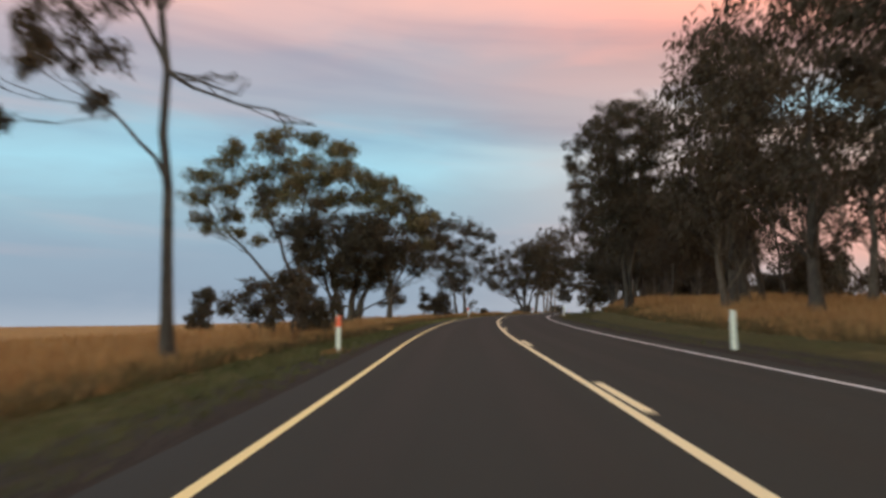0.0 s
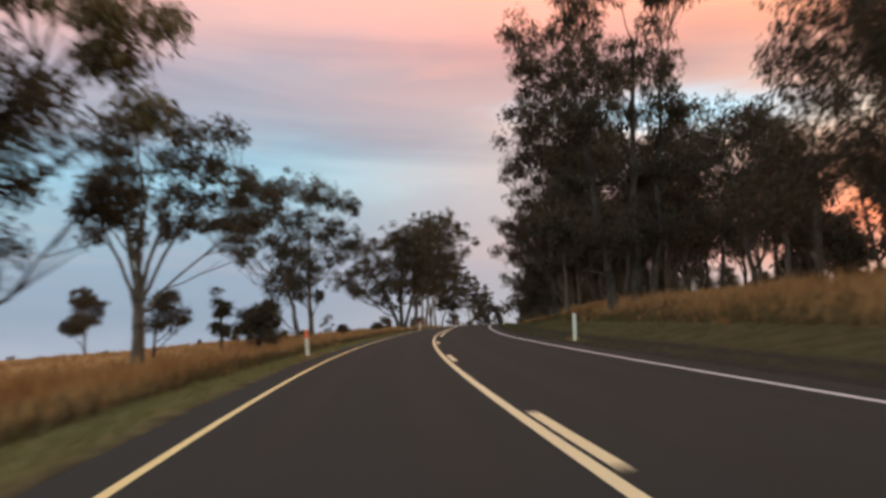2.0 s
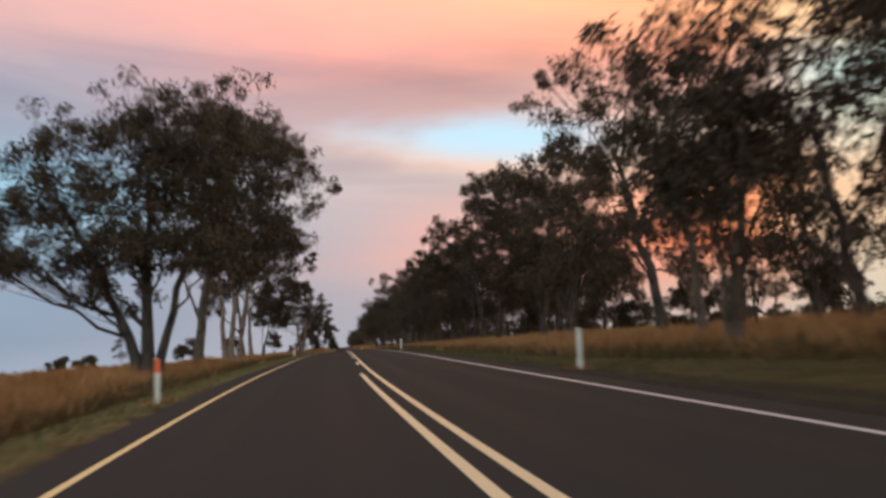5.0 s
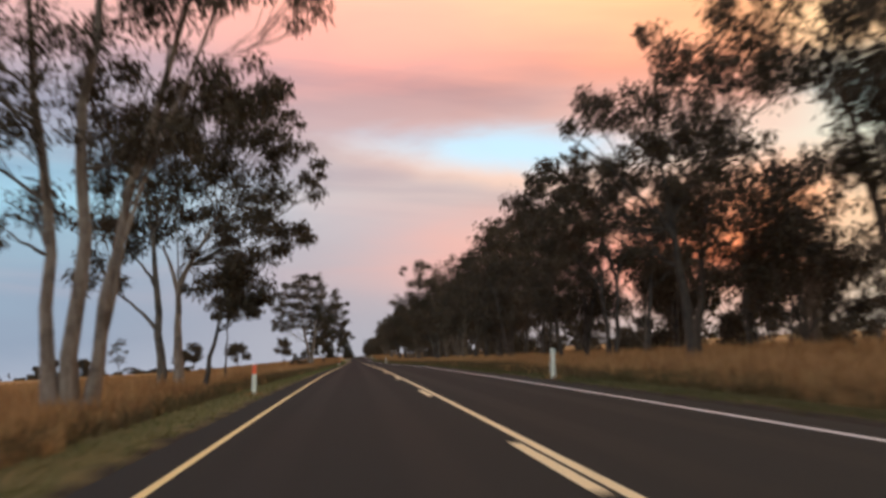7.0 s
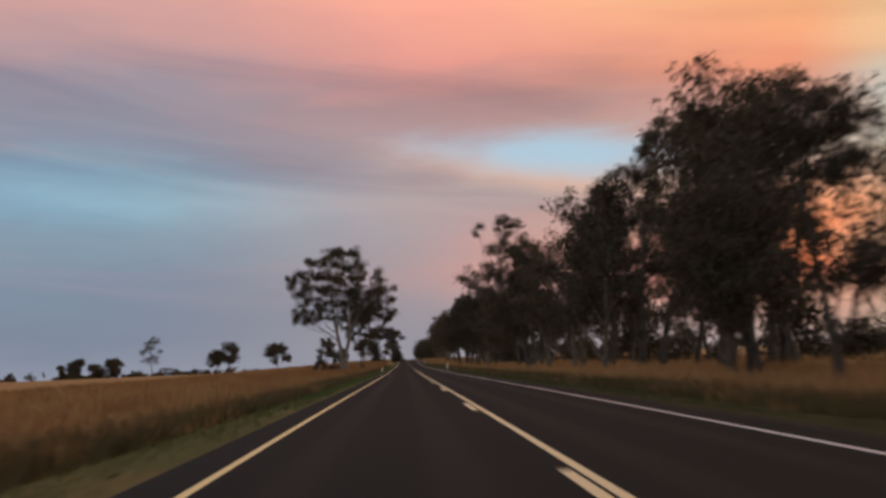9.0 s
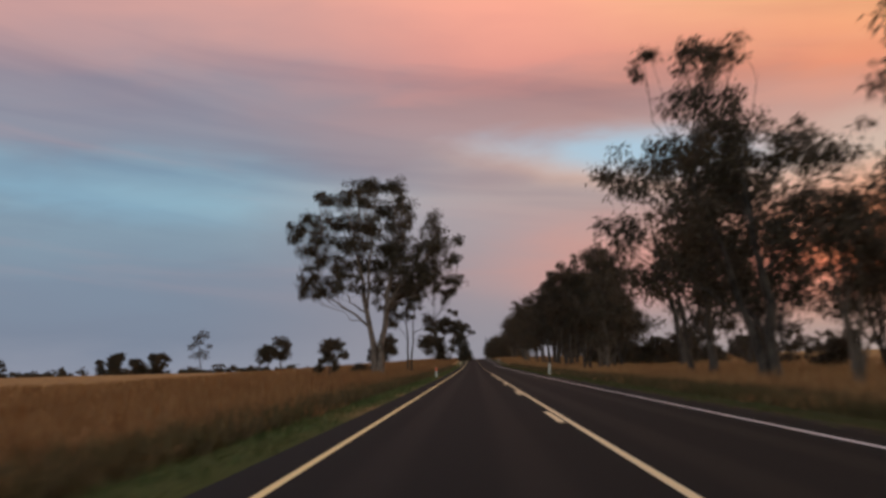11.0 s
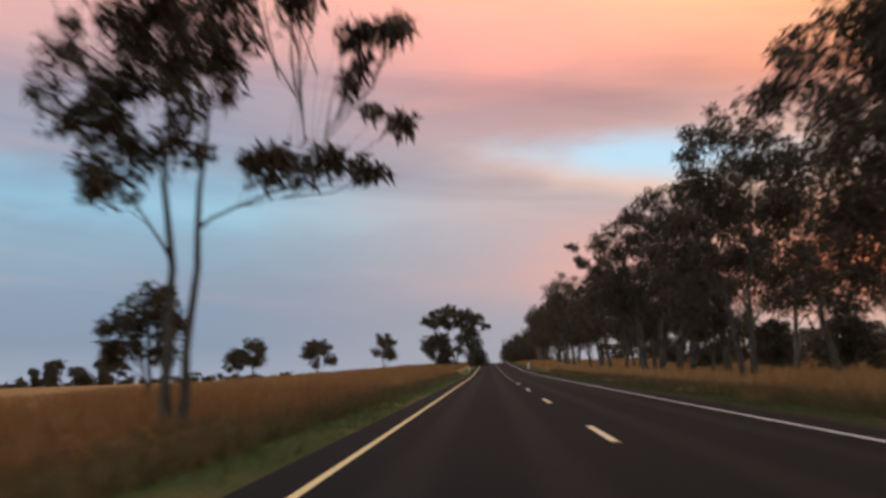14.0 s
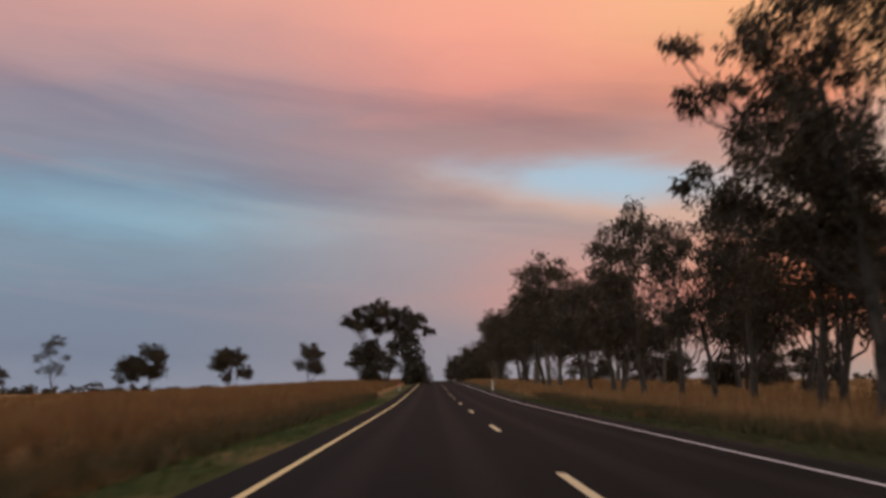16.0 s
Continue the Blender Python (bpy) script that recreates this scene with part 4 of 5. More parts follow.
UMBRELLA = [(0, 0, -1.8, 0, 8.6, 0.28), (0.3, 0, 1.6, 0, 8.8, 0.24)]
gum_tree(550, -9.5, UMBRELLA, outline([(-6.2, 11.2, 1.5), (-3.4, 12.4, 1.8), (-0.4, 12.8, 1.8), (2.6, 12.4, 1.8), (5.4, 11.2, 1.6), (7.2, 9.8, 1.0), (-1.4, 10.4, 1.4), (2.8, 9.8, 1.3), (-4.6, 10.2, 1.2), (0.8, 11.2, 1.6), (-2.8, 11.2, 1.4), (4.4, 10.4, 1.2)], UMBRELLA, 22, 0.7, 1.1),
         22, "umbrella-crowned gum tree beside the distant road", BARK_DARK, LEAF, 1.3, leaf_len=0.4)

# right of the road: trees that stand out from the woodland
EDGE_TOWER = [(0.5, 0.0, 0.0, 0.0, 13.3, 0.24), (0.8, 0.12, 2.1, 0.25, 13.7, 0.22)]
gum_tree(42, 9.8, EDGE_TOWER,
         outline([(-3.2, 14.9, 0.9), (-3.7, 13.7, 0.7), (-1.0, 16.5, 1.3), (0.8, 16.8, 1.2), (2.5, 15.6, 1.3), (3.3, 14.8, 0.7), (-0.8, 14.3, 1.4), (0.9, 13.2, 1.4), (2.4, 13.5, 1.2), (0.2, 11.1, 1.3), (-1.3, 11.9, 1.2), (0.6, 9.1, 1.3), (2.4, 10.0, 1.2), (-0.9, 8.7, 1.2), (-2.3, 10.4, 1.0), (1.7, 7.4, 1.2), (-0.4, 6.2, 1.2), (2.9, 12.1, 0.9)], EDGE_TOWER, 40, 0.32),
         40, "tall gum tree at the edge of the bend", BARK_DARK, LEAF, 0.85)

TOWER = [(-0.7, 0.0, -2.3, 0.0, 15.9, 0.26), (0.7, 0.12, 1.9, 0.25, 17.2, 0.28), (1.8, 0.24, 3.8, 0.5, 15.8, 0.22)]
gum_tree(78, 11.5, TOWER,
         outline([(-4.8, 18.3, 1.2), (-1.8, 19.3, 1.5), (-0.7, 21.3, 1.6), (3.0, 21.4, 1.7), (5.0, 20.4, 1.5), (-3.1, 16.2, 1.7), (0.2, 16.3, 1.9), (3.1, 16.7, 1.7), (-5.4, 15.7, 0.7), (-4.5, 13.1, 1.6), (-1.4, 13.1, 2.1), (2.0, 13.0, 1.9), (4.0, 12.9, 1.1), (-5.2, 11.0, 1.5), (-2.5, 9.6, 2.1), (0.8, 9.4, 1.9), (3.8, 9.4, 1.8), (-5.3, 6.0, 1.1), (-3.3, 5.5, 1.5), (-0.5, 5.3, 1.8), (2.3, 5.2, 1.8), (-0.1, 24.3, 2.1), (3.3, 24.8, 2.1), (-2.6, 22.8, 1.5), (5.2, 23.8, 1.6)], TOWER, 16, 0.32),
         16, "very tall gum tree with ragged columns of hanging foliage", BARK_DARK, LEAF, 1.0)

BANK = [(-1.3, 0.0, -2.0, 0.0, 13.8, 0.26), (0.4, 0.12, 1.5, 0.25, 15.1, 0.28)]
gum_tree(108, 11.5, BANK,
         outline([(-1.4, 21.3, 1.2), (-2.8, 18.6, 0.8), (-0.4, 18.8, 1.6), (2.0, 20.2, 1.7), (0.9, 16.7, 1.7), (-4.2, 15.1, 1.0), (-5.3, 14.1, 0.7), (-2.3, 15.0, 1.7), (-0.1, 13.6, 1.9), (2.3, 14.6, 1.7), (-4.1, 12.0, 1.2), (-2.3, 11.1, 1.7), (-0.1, 10.1, 1.7), (-5.5, 9.4, 1.0), (-4.4, 8.5, 1.2), (-2.6, 7.7, 1.7), (-6.1, 7.1, 0.7), (-4.6, 5.9, 1.0), (-2.5, 5.0, 1.7), (-0.1, 5.9, 1.7), (-5.2, 3.7, 1.0), (-5.0, 1.8, 1.3), (-3.1, 2.4, 1.5), (2.6, 10.3, 1.7), (3.3, 17.3, 1.6), (1.5, 23.1, 1.7), (-0.8, 23.3, 1.3)], BANK, 41, 0.32),
         41, "gum tree on the bank with foliage down to the grass", BARK_DARK, LEAF, 0.8)

OPEN = [(-0.1, 0.0, -2.4, 0.0, 12.7, 0.38), (-0.7, 0.12, 3.1, 0.25, 14.7, 0.2, 6.1), (-1.4, 0.24, -3.8, 0.5, 8.9, 0.12, 3.9), (-1.7, 0.0, -4.0, 0.0, 14.5, 0.12, 8.6)]
gum_tree(159.4, 20.4, OPEN,
         outline([(-7.8, 16.5, 0.6), (-6.6, 15.0, 0.8), (-5.6, 13.1, 0.8), (-3.9, 15.3, 1.0), (-2.6, 13.6, 0.8), (-4.7, 11.9, 0.7), (-1.1, 14.7, 0.8), (1.7, 15.3, 0.8), (3.5, 15.8, 0.9), (5.1, 16.1, 0.9), (-3.6, 10.0, 0.6), (-5.0, 8.1, 0.6), (-2.0, 9.7, 0.6), (2.0, 10.4, 0.7), (1.6, 12.4, 0.6), (0.4, 9.2, 0.7), (0.6, 16.3, 0.7), (-2.4, 16.4, 1.0), (-4.8, 17.6, 1.0), (-0.7, 18.2, 1.2), (2.9, 18.2, 1.2), (-6.5, 17.9, 0.7), (-2.9, 11.4, 0.7), (-1.7, 11.9, 0.6), (-3.0, 12.8, 0.7), (-2.1, 7.8, 0.6), (-1.0, 7.2, 0.5), (-4.4, 10.3, 0.6), (-1.2, 10.5, 0.5)], OPEN, 17, 0.32),
         17, "open leaning gum tree standing forward of the woodland", BARK_DARK, LEAF, 0.85)

ROUND = [(2.2, 0.0, -0.2, 0.0, 12.8, 0.26), (4.4, 0.12, 6.0, 0.25, 16.5, 0.28)]
gum_tree(189, 17.5, ROUND,
         outline([(-3.9, 16.4, 0.9), (-2.5, 16.6, 1.1), (-0.8, 17.0, 1.2), (1.1, 17.0, 1.0), (0.0, 15.2, 1.4), (4.9, 20.6, 1.0), (4.1, 18.0, 1.2), (6.7, 18.9, 1.4), (8.5, 17.4, 1.2), (6.8, 15.0, 1.2), (4.8, 14.6, 1.4), (2.5, 15.6, 0.9), (-2.9, 14.3, 1.2), (1.8, 12.8, 1.3), (7.1, 12.6, 1.2), (9.3, 14.9, 1.1), (-1.6, 12.4, 1.2), (0.6, 10.0, 1.2)], ROUND, 42, 0.32),
         42, "gum tree with rounded clumps of dark foliage", BARK_DARK, LEAF, 1.0)

FLANK = [(0.1, 0.0, 1.4, 0.0, 10.0, 0.28), (0.5, 0.12, -2.0, 0.25, 11.1, 0.12, 4.1), (0.7, 0.24, 4.9, 0.5, 12.3, 0.14, 5.0)]
gum_tree(159.7, 25.6, FLANK,
         outline([(-2.0, 11.5, 1.1), (-3.2, 9.2, 0.8), (-0.7, 12.8, 1.0), (1.1, 13.7, 1.0), (3.0, 14.0, 0.8), (4.8, 14.3, 0.8), (6.2, 13.6, 0.9), (3.8, 12.3, 1.2), (6.2, 11.2, 1.2), (-1.6, 8.8, 0.9), (0.4, 10.4, 0.8), (4.2, 9.2, 1.0), (6.2, 8.1, 1.0), (2.0, 6.6, 0.9), (4.4, 5.5, 1.2), (0.2, 5.7, 0.7), (-1.4, 6.8, 0.7), (5.6, 4.1, 1.0)], FLANK, 49, 0.32),
         49, "gum tree with hanging clumps behind an open neighbour", BARK_DARK, LEAF, 0.85)

MASSIVE = [(-2.6, 0.0, -2.9, 0.0, 9.8, 0.3), (-1.9, 0.12, 1.4, 0.25, 15.4, 0.24), (-2.7, 0.24, -6.8, 0.5, 13.1, 0.12, 8.9)]
gum_tree(186, 23, MASSIVE,
         outline([(-2.0, 18.1, 0.9), (-0.1, 17.4, 0.9), (2.4, 18.1, 0.9), (4.5, 18.7, 0.7), (-8.1, 15.3, 0.7), (-6.5, 15.9, 0.9), (-4.9, 15.5, 0.7), (-3.6, 15.2, 0.9), (-1.7, 14.5, 1.0), (0.3, 15.1, 1.1), (2.5, 16.1, 0.9), (-3.5, 13.3, 1.0), (-1.3, 12.2, 1.0), (-5.5, 13.0, 0.9), (-7.1, 12.4, 0.9), (-6.4, 10.2, 1.0), (-4.2, 10.2, 1.1), (-2.3, 9.8, 1.0), (-5.4, 7.7, 1.1), (-3.2, 7.3, 1.1), (-1.3, 8.2, 0.8), (-7.0, 7.8, 0.9), (-3.1, 5.2, 1.0), (-5.0, 5.0, 1.0), (-1.9, 6.0, 0.7), (0.4, 12.9, 0.6)], MASSIVE, 48, 0.32),
         48, "massive gum tree with boughs layered to the ground", BARK_DARK, LEAF, 0.95)

OVERHANG = [(-0.2, 0.0, -1.0, 0.0, 10.3, 0.28), (-0.8, 0.12, -5.7, 0.25, 12.2, 0.12, 6.7), (-1.0, 0.24, 3.1, 0.5, 11.7, 0.14, 7.3)]
gum_tree(200, 15.5, OVERHANG,
         outline([(-3.9, 14.3, 0.8), (-4.8, 13.2, 0.7), (-5.7, 12.2, 0.7), (-6.3, 11.3, 0.5), (-3.2, 13.3, 0.7), (-1.9, 13.9, 0.8), (0.1, 17.9, 0.8), (-0.5, 16.0, 0.8), (0.6, 15.4, 1.0), (-1.5, 11.8, 0.9), (-3.1, 10.6, 0.8), (-4.4, 9.5, 0.9), (-6.7, 10.2, 0.6), (-7.6, 9.2, 0.7), (-8.9, 8.2, 0.7), (-7.5, 7.6, 1.0), (-5.7, 7.5, 1.0), (1.3, 12.9, 1.0), (3.2, 15.7, 1.2), (2.0, 10.5, 1.1), (-0.5, 9.4, 1.1), (4.1, 12.6, 1.2), (5.6, 15.3, 1.3), (-3.0, 8.3, 1.0), (3.7, 17.5, 1.1)], OVERHANG, 43, 0.32),
         43, "gum tree with boughs reaching out to the road", BARK_DARK, LEAF, 0.9)

SPREAD = [(-1.2, 0.0, -1.5, 0.0, 8.8, 0.24), (-0.7, 0.12, 0.7, 0.25, 10.1, 0.22), (2.0, 0.24, 3.3, 0.5, 9.5, 0.2), (-1.3, 0.0, -5.6, 0.0, 10.9, 0.14, 5.1), (0.3, 0.12, -2.4, 0.25, 13.7, 0.14, 5.9)]
gum_tree(224, 19.5, SPREAD,
         outline([(-7.6, 11.3, 0.7), (-6.9, 12.9, 0.7), (-5.7, 14.6, 0.7), (-4.6, 15.9, 0.7), (-3.3, 16.5, 0.7), (-2.0, 16.2, 0.7), (-1.1, 15.1, 0.8), (0.2, 15.8, 0.8), (1.4, 16.7, 0.8), (3.0, 17.3, 0.8), (4.9, 17.6, 0.9), (6.4, 17.1, 0.9), (-6.5, 10.3, 0.8), (-5.2, 11.7, 0.9), (-3.6, 13.4, 0.9), (-1.9, 13.4, 0.9), (0.2, 13.9, 0.9), (2.4, 14.5, 0.9), (4.5, 14.4, 0.9), (5.9, 12.9, 0.9), (-4.6, 9.4, 0.8), (-2.8, 10.5, 0.8), (-0.6, 11.3, 0.8), (1.7, 11.3, 0.9), (4.1, 10.9, 0.9), (-5.8, 8.3, 0.7), (-1.8, 8.5, 0.7), (0.6, 8.7, 0.8), (2.9, 8.1, 0.9), (5.0, 8.3, 0.9)], SPREAD, 50, 0.32),
         50, "wide gum tree with stout forks at the woodland edge", BARK_DARK, LEAF, 1.25)

RIDGE = [(1.1, 0.0, 2.3, 0.0, 13.1, 0.28), (2.7, 0.12, 6.8, 0.25, 14.4, 0.26)]
gum_tree(276, 15.5, RIDGE,
         outline([(2.1, 17.5, 0.9), (3.6, 18.5, 1.2), (5.7, 19.0, 1.2), (7.7, 19.8, 1.2), (9.7, 19.8, 1.1), (3.0, 16.0, 1.5), (5.9, 16.4, 1.7), (8.9, 16.8, 1.7), (-0.1, 14.7, 1.1), (-1.5, 14.3, 0.9), (1.8, 13.2, 1.9), (5.1, 12.5, 2.0), (8.6, 12.9, 2.0), (0.1, 10.3, 1.9), (3.4, 9.2, 2.0), (7.3, 9.1, 2.0), (-2.1, 12.3, 0.9), (-1.9, 9.0, 1.4)], RIDGE, 44, 0.32),
         44, "dense gum tree with a sloping crown", BARK_DARK, LEAF, 1.15)

CREST = [(3.3, 0.0, 4.6, 0.0, 13.3, 0.3), (4.1, 0.12, 7.2, 0.25, 14.5, 0.22)]
gum_tree(266, 19.0, CREST,
         outline([(3.8, 18.9, 0.9), (6.0, 19.3, 1.0), (7.7, 18.4, 0.9), (4.1, 17.2, 1.3), (6.5, 16.2, 1.4), (9.2, 16.6, 1.3), (4.2, 14.4, 1.7), (7.6, 13.6, 1.5), (4.3, 10.4, 1.7), (2.8, 8.0, 1.5), (6.0, 10.3, 1.4), (2.8, 13.0, 1.2), (9.3, 13.6, 1.0), (9.0, 18.8, 0.6)], CREST, 45, 0.32),
         45, "tall gum tree crowning the roadside woodland", BARK_DARK, LEAF, 1.05)

PEAK = [(-1.6, 0.0, -1.7, 0.0, 10.7, 0.18), (-1.0, 0.12, 0.6, 0.25, 12.7, 0.17), (2.1, 0.24, 2.1, 0.5, 10.4, 0.17)]
gum_tree(371, 13.6, PEAK,
         outline([(0.2, 15.3, 0.7), (-1.4, 14.4, 0.8), (-2.7, 13.3, 0.9), (-4.2, 12.1, 0.8), (-5.1, 11.5, 0.6), (0.4, 13.6, 1.1), (1.6, 13.8, 1.0), (2.4, 12.5, 1.0), (-1.9, 12.0, 1.3), (-3.5, 10.8, 1.3), (-0.8, 10.9, 1.4), (1.2, 10.8, 1.3), (-5.4, 9.7, 1.1), (-2.8, 8.6, 1.4), (-0.5, 8.1, 1.4), (1.9, 8.9, 1.4), (3.4, 11.7, 1.1), (-4.4, 7.5, 1.4), (-2.2, 6.1, 1.4), (0.8, 6.2, 1.4), (-6.7, 9.6, 0.6)], PEAK, 46, 0.32),
         46, "gum tree rising to a ragged peak in the woodland", BARK_DARK, LEAF, 0.8)

HUMP = [(-0.2, 0.0, -1.9, 0.0, 9.7, 0.16), (0.3, 0.12, 1.0, 0.25, 11.1, 0.18)]
gum_tree(394, 12.5, HUMP,
         outline([(-1.6, 14.5, 0.8), (-0.6, 14.8, 0.9), (-2.4, 13.5, 0.7), (0.3, 14.1, 1.0), (-1.7, 12.2, 1.1), (0.5, 12.5, 1.3), (-2.9, 11.6, 0.6), (-0.6, 10.6, 1.5), (1.8, 13.1, 1.4), (1.3, 10.5, 1.5), (-2.2, 9.7, 1.3), (-3.8, 9.1, 1.1), (-1.8, 7.7, 1.3), (0.7, 7.9, 1.4), (-3.7, 6.8, 1.1), (2.9, 11.4, 1.3)], HUMP, 47, 0.32),
         47, "dark gum tree with a humped crown", BARK_DARK, LEAF, 0.85)

LEANER = [(-0.4, 0.0, -1.8, 0.0, 11.2, 0.28), (1.0, 0.12, 2.3, 0.25, 14.1, 0.26), (2.6, 0.24, 4.3, 0.5, 13.3, 0.24), (3.8, 0.0, 5.3, 0.0, 13.3, 0.22)]
gum_tree(425, 13.0, LEANER,
         outline([(-6.5, 12.1, 0.5), (-5.5, 11.6, 0.6), (-4.2, 12.2, 0.8), (-5.8, 10.7, 0.5), (-2.8, 13.1, 1.0), (-1.7, 15.0, 0.7), (-0.7, 15.3, 0.8), (0.7, 16.8, 0.8), (1.9, 16.5, 0.8), (4.1, 17.0, 0.7), (5.8, 17.2, 0.8), (0.2, 14.9, 1.2), (2.3, 14.4, 1.3), (4.5, 15.0, 1.2), (-2.0, 11.8, 1.2), (0.2, 12.0, 1.4), (2.6, 11.8, 1.4), (4.9, 12.2, 1.1), (-4.0, 10.3, 0.9), (-5.8, 8.5, 0.6), (-4.8, 8.1, 0.7), (-3.2, 9.3, 1.1), (-1.1, 8.9, 1.4), (1.4, 9.1, 1.4), (-3.7, 7.5, 0.8), (-2.2, 6.8, 1.2), (0.2, 6.6, 1.3), (2.4, 7.1, 1.1)], LEANER, 19, 0.32),
         19, "dense gum tree leaning out towards the road", BARK_DARK, LEAF, 0.95)

EMERGENT = [(0, 0, -1.0, 0, 11.0, 0.32), (-0.5, 0, -3.4, 0, 10.0, 0.24)]
gum_tree(309, 13.4, EMERGENT,
         outline([(-5.9, 16.6, 0.8), (-2.6, 17.8, 1.2), (-1.4, 17.4, 1.0), (-3.6, 14.6, 1.6), (-1.0, 14.2, 1.9), (-6.6, 11.0, 1.4), (-4.6, 11.8, 1.5), (-1.6, 11.0, 2.2), (-7.0, 8.2, 1.1), (-4.4, 8.0, 1.7), (1.0, 8.4, 2.1), (1.4, 12.6, 1.8), (-1.4, 5.6, 1.8), (1.6, 5.2, 1.6)], EMERGENT, 18, 0.6, 1.1),
         18, "emergent gum tree with tufted top above its neighbours", BARK_DARK, LEAF, 1.0)
BARE = [(0, 0, -2.8, 0, 16.5, 0.36), (-0.2, 0.1, 0.8, 0.6, 13.5, 0.20, 3.5)]
gum_tree(367, 23.0, BARE,
         outline([(-6.2, 15.0, 1.0), (-5.2, 12.8, 1.1), (-3.6, 16.6, 1.0), (-2.8, 18.8, 0.6), (-1.4, 15.2, 1.1), (-4.2, 10.4, 1.2), (-1.0, 12.2, 1.2), (0.6, 16.2, 0.9), (1.2, 13.2, 1.2), (-6.8, 11.8, 0.9), (2.4, 10.8, 1.2), (-2.4, 8.6, 1.2)], BARE, 20, 0.5, 1.1),
         20, "nearly dead gum tree with bare twigs and thin foliage", BARK_DARK, LEAF, 0.45, per_clump=34)
gum_tree(98, 32, [(0, 0, -3.2, 0, 9.0, 0.22)], [(-4.0, 0, 10.4, 1.4, 1.1, 0), (-2.6, 0, 11.6, 1.3, 1.0, 0)],
         21, "leaning gum with a bare pale trunk", BARK_PALE, LEAF, 0.8)

# roadside woodland on the right: a few trees drawn by chance, then copied along the road
MODELS = [random_gum(100 + i, h, w, group="roadside woodland", density=0.85, bark=b, per_clump=40, leaf_len=0.42, low=0.38, clump=1.3)
          for i, (h, w, b) in enumerate([(17, 11, BARK_DARK), (15, 10, BARK), (18, 12, BARK_DARK), (13, 9.5, BARK_DARK), (15.5, 12, BARK_DARK), (14, 9, BARK)])]
BACK = [random_gum(120 + i, h, w, group="roadside woodland", density=1.0, bark=BARK_DARK, per_clump=30, leaf_len=0.8, clump=1.8, low=0.2, twigs=False,
                   label="dark gum tree deep in roadside woodland") for i, (h, w) in enumerate([(11, 11), (9.5, 10), (8, 10)])]
SCRUB = [random_gum(140 + i, h, w, group="roadside scrub", density=1.4, bark=BARK_DARK, per_clump=45, leaf_len=0.4, low=0.12, twigs=False, name="wattle_shrub",
                    label="dark bushy shrub under the gum trees") for i, (h, w) in enumerate([(4.5, 5), (3.4, 4.4), (5.5, 5)])]


PADDOCK = [random_gum(160 + i, h, w, group="paddock trees", density=1.2, bark=BARK_DARK, per_clump=45, leaf_len=0.5, low=0.38, clump=1.2, twigs=False,
                      label="lone small gum tree standing in the open paddock") for i, (h, w) in enumerate([(12, 10), (10, 10)])]


def plant(model, s, l, turn, size):
    x, y = (float(v) for v in place(s, l))
    m = pose(x, y, float(ground_sl(s, l)) - 0.25, 0, 0, turn) @ Matrix.Diagonal((size, size, size, 1))
    return copy_thing(model, m)


def size_at(s):
    """The woodland is tall by the bend, then rises and falls along the straight."""
    return float(np.interp(s, [20, 34, 42, 45, 62, 68, 74, 80, 122, 138, 142, 165, 175, 200, 215, 232, 236, 246, 251, 280, 300, 330, 340, 372, 385, 404, 418, 440, 452, 470, 520],
                           [1.1, 1.25, 1.3, 0.75, 0.6, 0.6, 0.62, 0.7, 1.15, 1.0, 0.8, 0.8, 1.05, 1.1, 1.1, 0.8, 0.62, 0.62, 0.8, 0.8, 0.95, 1.0, 0.7, 0.74, 0.92, 1.05, 0.8, 0.8, 0.85, 0.85, 1.0]))


# trees that stand forward of the rest
FORWARD_BEND = (
    (28, 16, 2, 1.05, 60), (36, 20, 0, 1.0, 150), (50, 17.5, 4, 0.75, 240), (60, 21, 2, 0.68, 20), (76, 21, 1, 0.7, 45), (84, 25.5, 4, 0.66, 210),
    (90, 18.5, 2, 0.8, 60), (93, 28, 3, 0.8, 330), (94, 14.5, 0, 0.85, 310), (100, 22, 3, 0.95, 25), (105, 10.8, 1, 0.85, 40), (110, 20, 4, 0.9, 140),
    (118, 10.4, 3, 0.95, 130), (119, 24, 1, 1.0, 260),
)
FORWARD_STRAIGHT = (
    (130, 10.8, 5, 0.85, 250), (181, 44, 3, 0.65, 200), (186, 40, 4, 0.6, 30), (190, 35.5, 1, 0.58, 100), (197, 48, 0, 0.55, 290), (206, 25, 4, 0.85, 180),
    (216, 29, 3, 0.62, 15), (221, 34.5, 5, 0.6, 120), (226, 42, 1, 0.6, 330), (229, 23, 1, 0.8, 10), (229, 33, 4, 0.55, 220), (231, 26.5, 4, 0.9, 70),
    (232, 18.5, 4, 0.85, 40), (238, 30.7, 2, 0.95, 130), (242, 41, 0, 0.5, 60),
)
FORWARD_FAR = (
    (249, 14.0, 4, 0.68, 90), (254, 16.0, 2, 0.9, 20), (262, 17.5, 0, 0.96, 200), (273, 12.8, 5, 0.85, 160), (283, 16.0, 2, 0.9, 300), (291, 14.5, 1, 0.9, 70),
    (364, 14.0, 5, 0.85, 30), (371, 13.8, 1, 0.72, 240), (379, 15.5, 2, 0.95, 110), (387, 19.5, 4, 0.95, 170), (397, 18.5, 0, 0.9, 80), (411, 21, 1, 0.9, 280),
    (418, 18, 2, 0.95, 75), (436, 15.5, 0, 0.9, 190), (443, 19.5, 4, 0.95, 20),
)
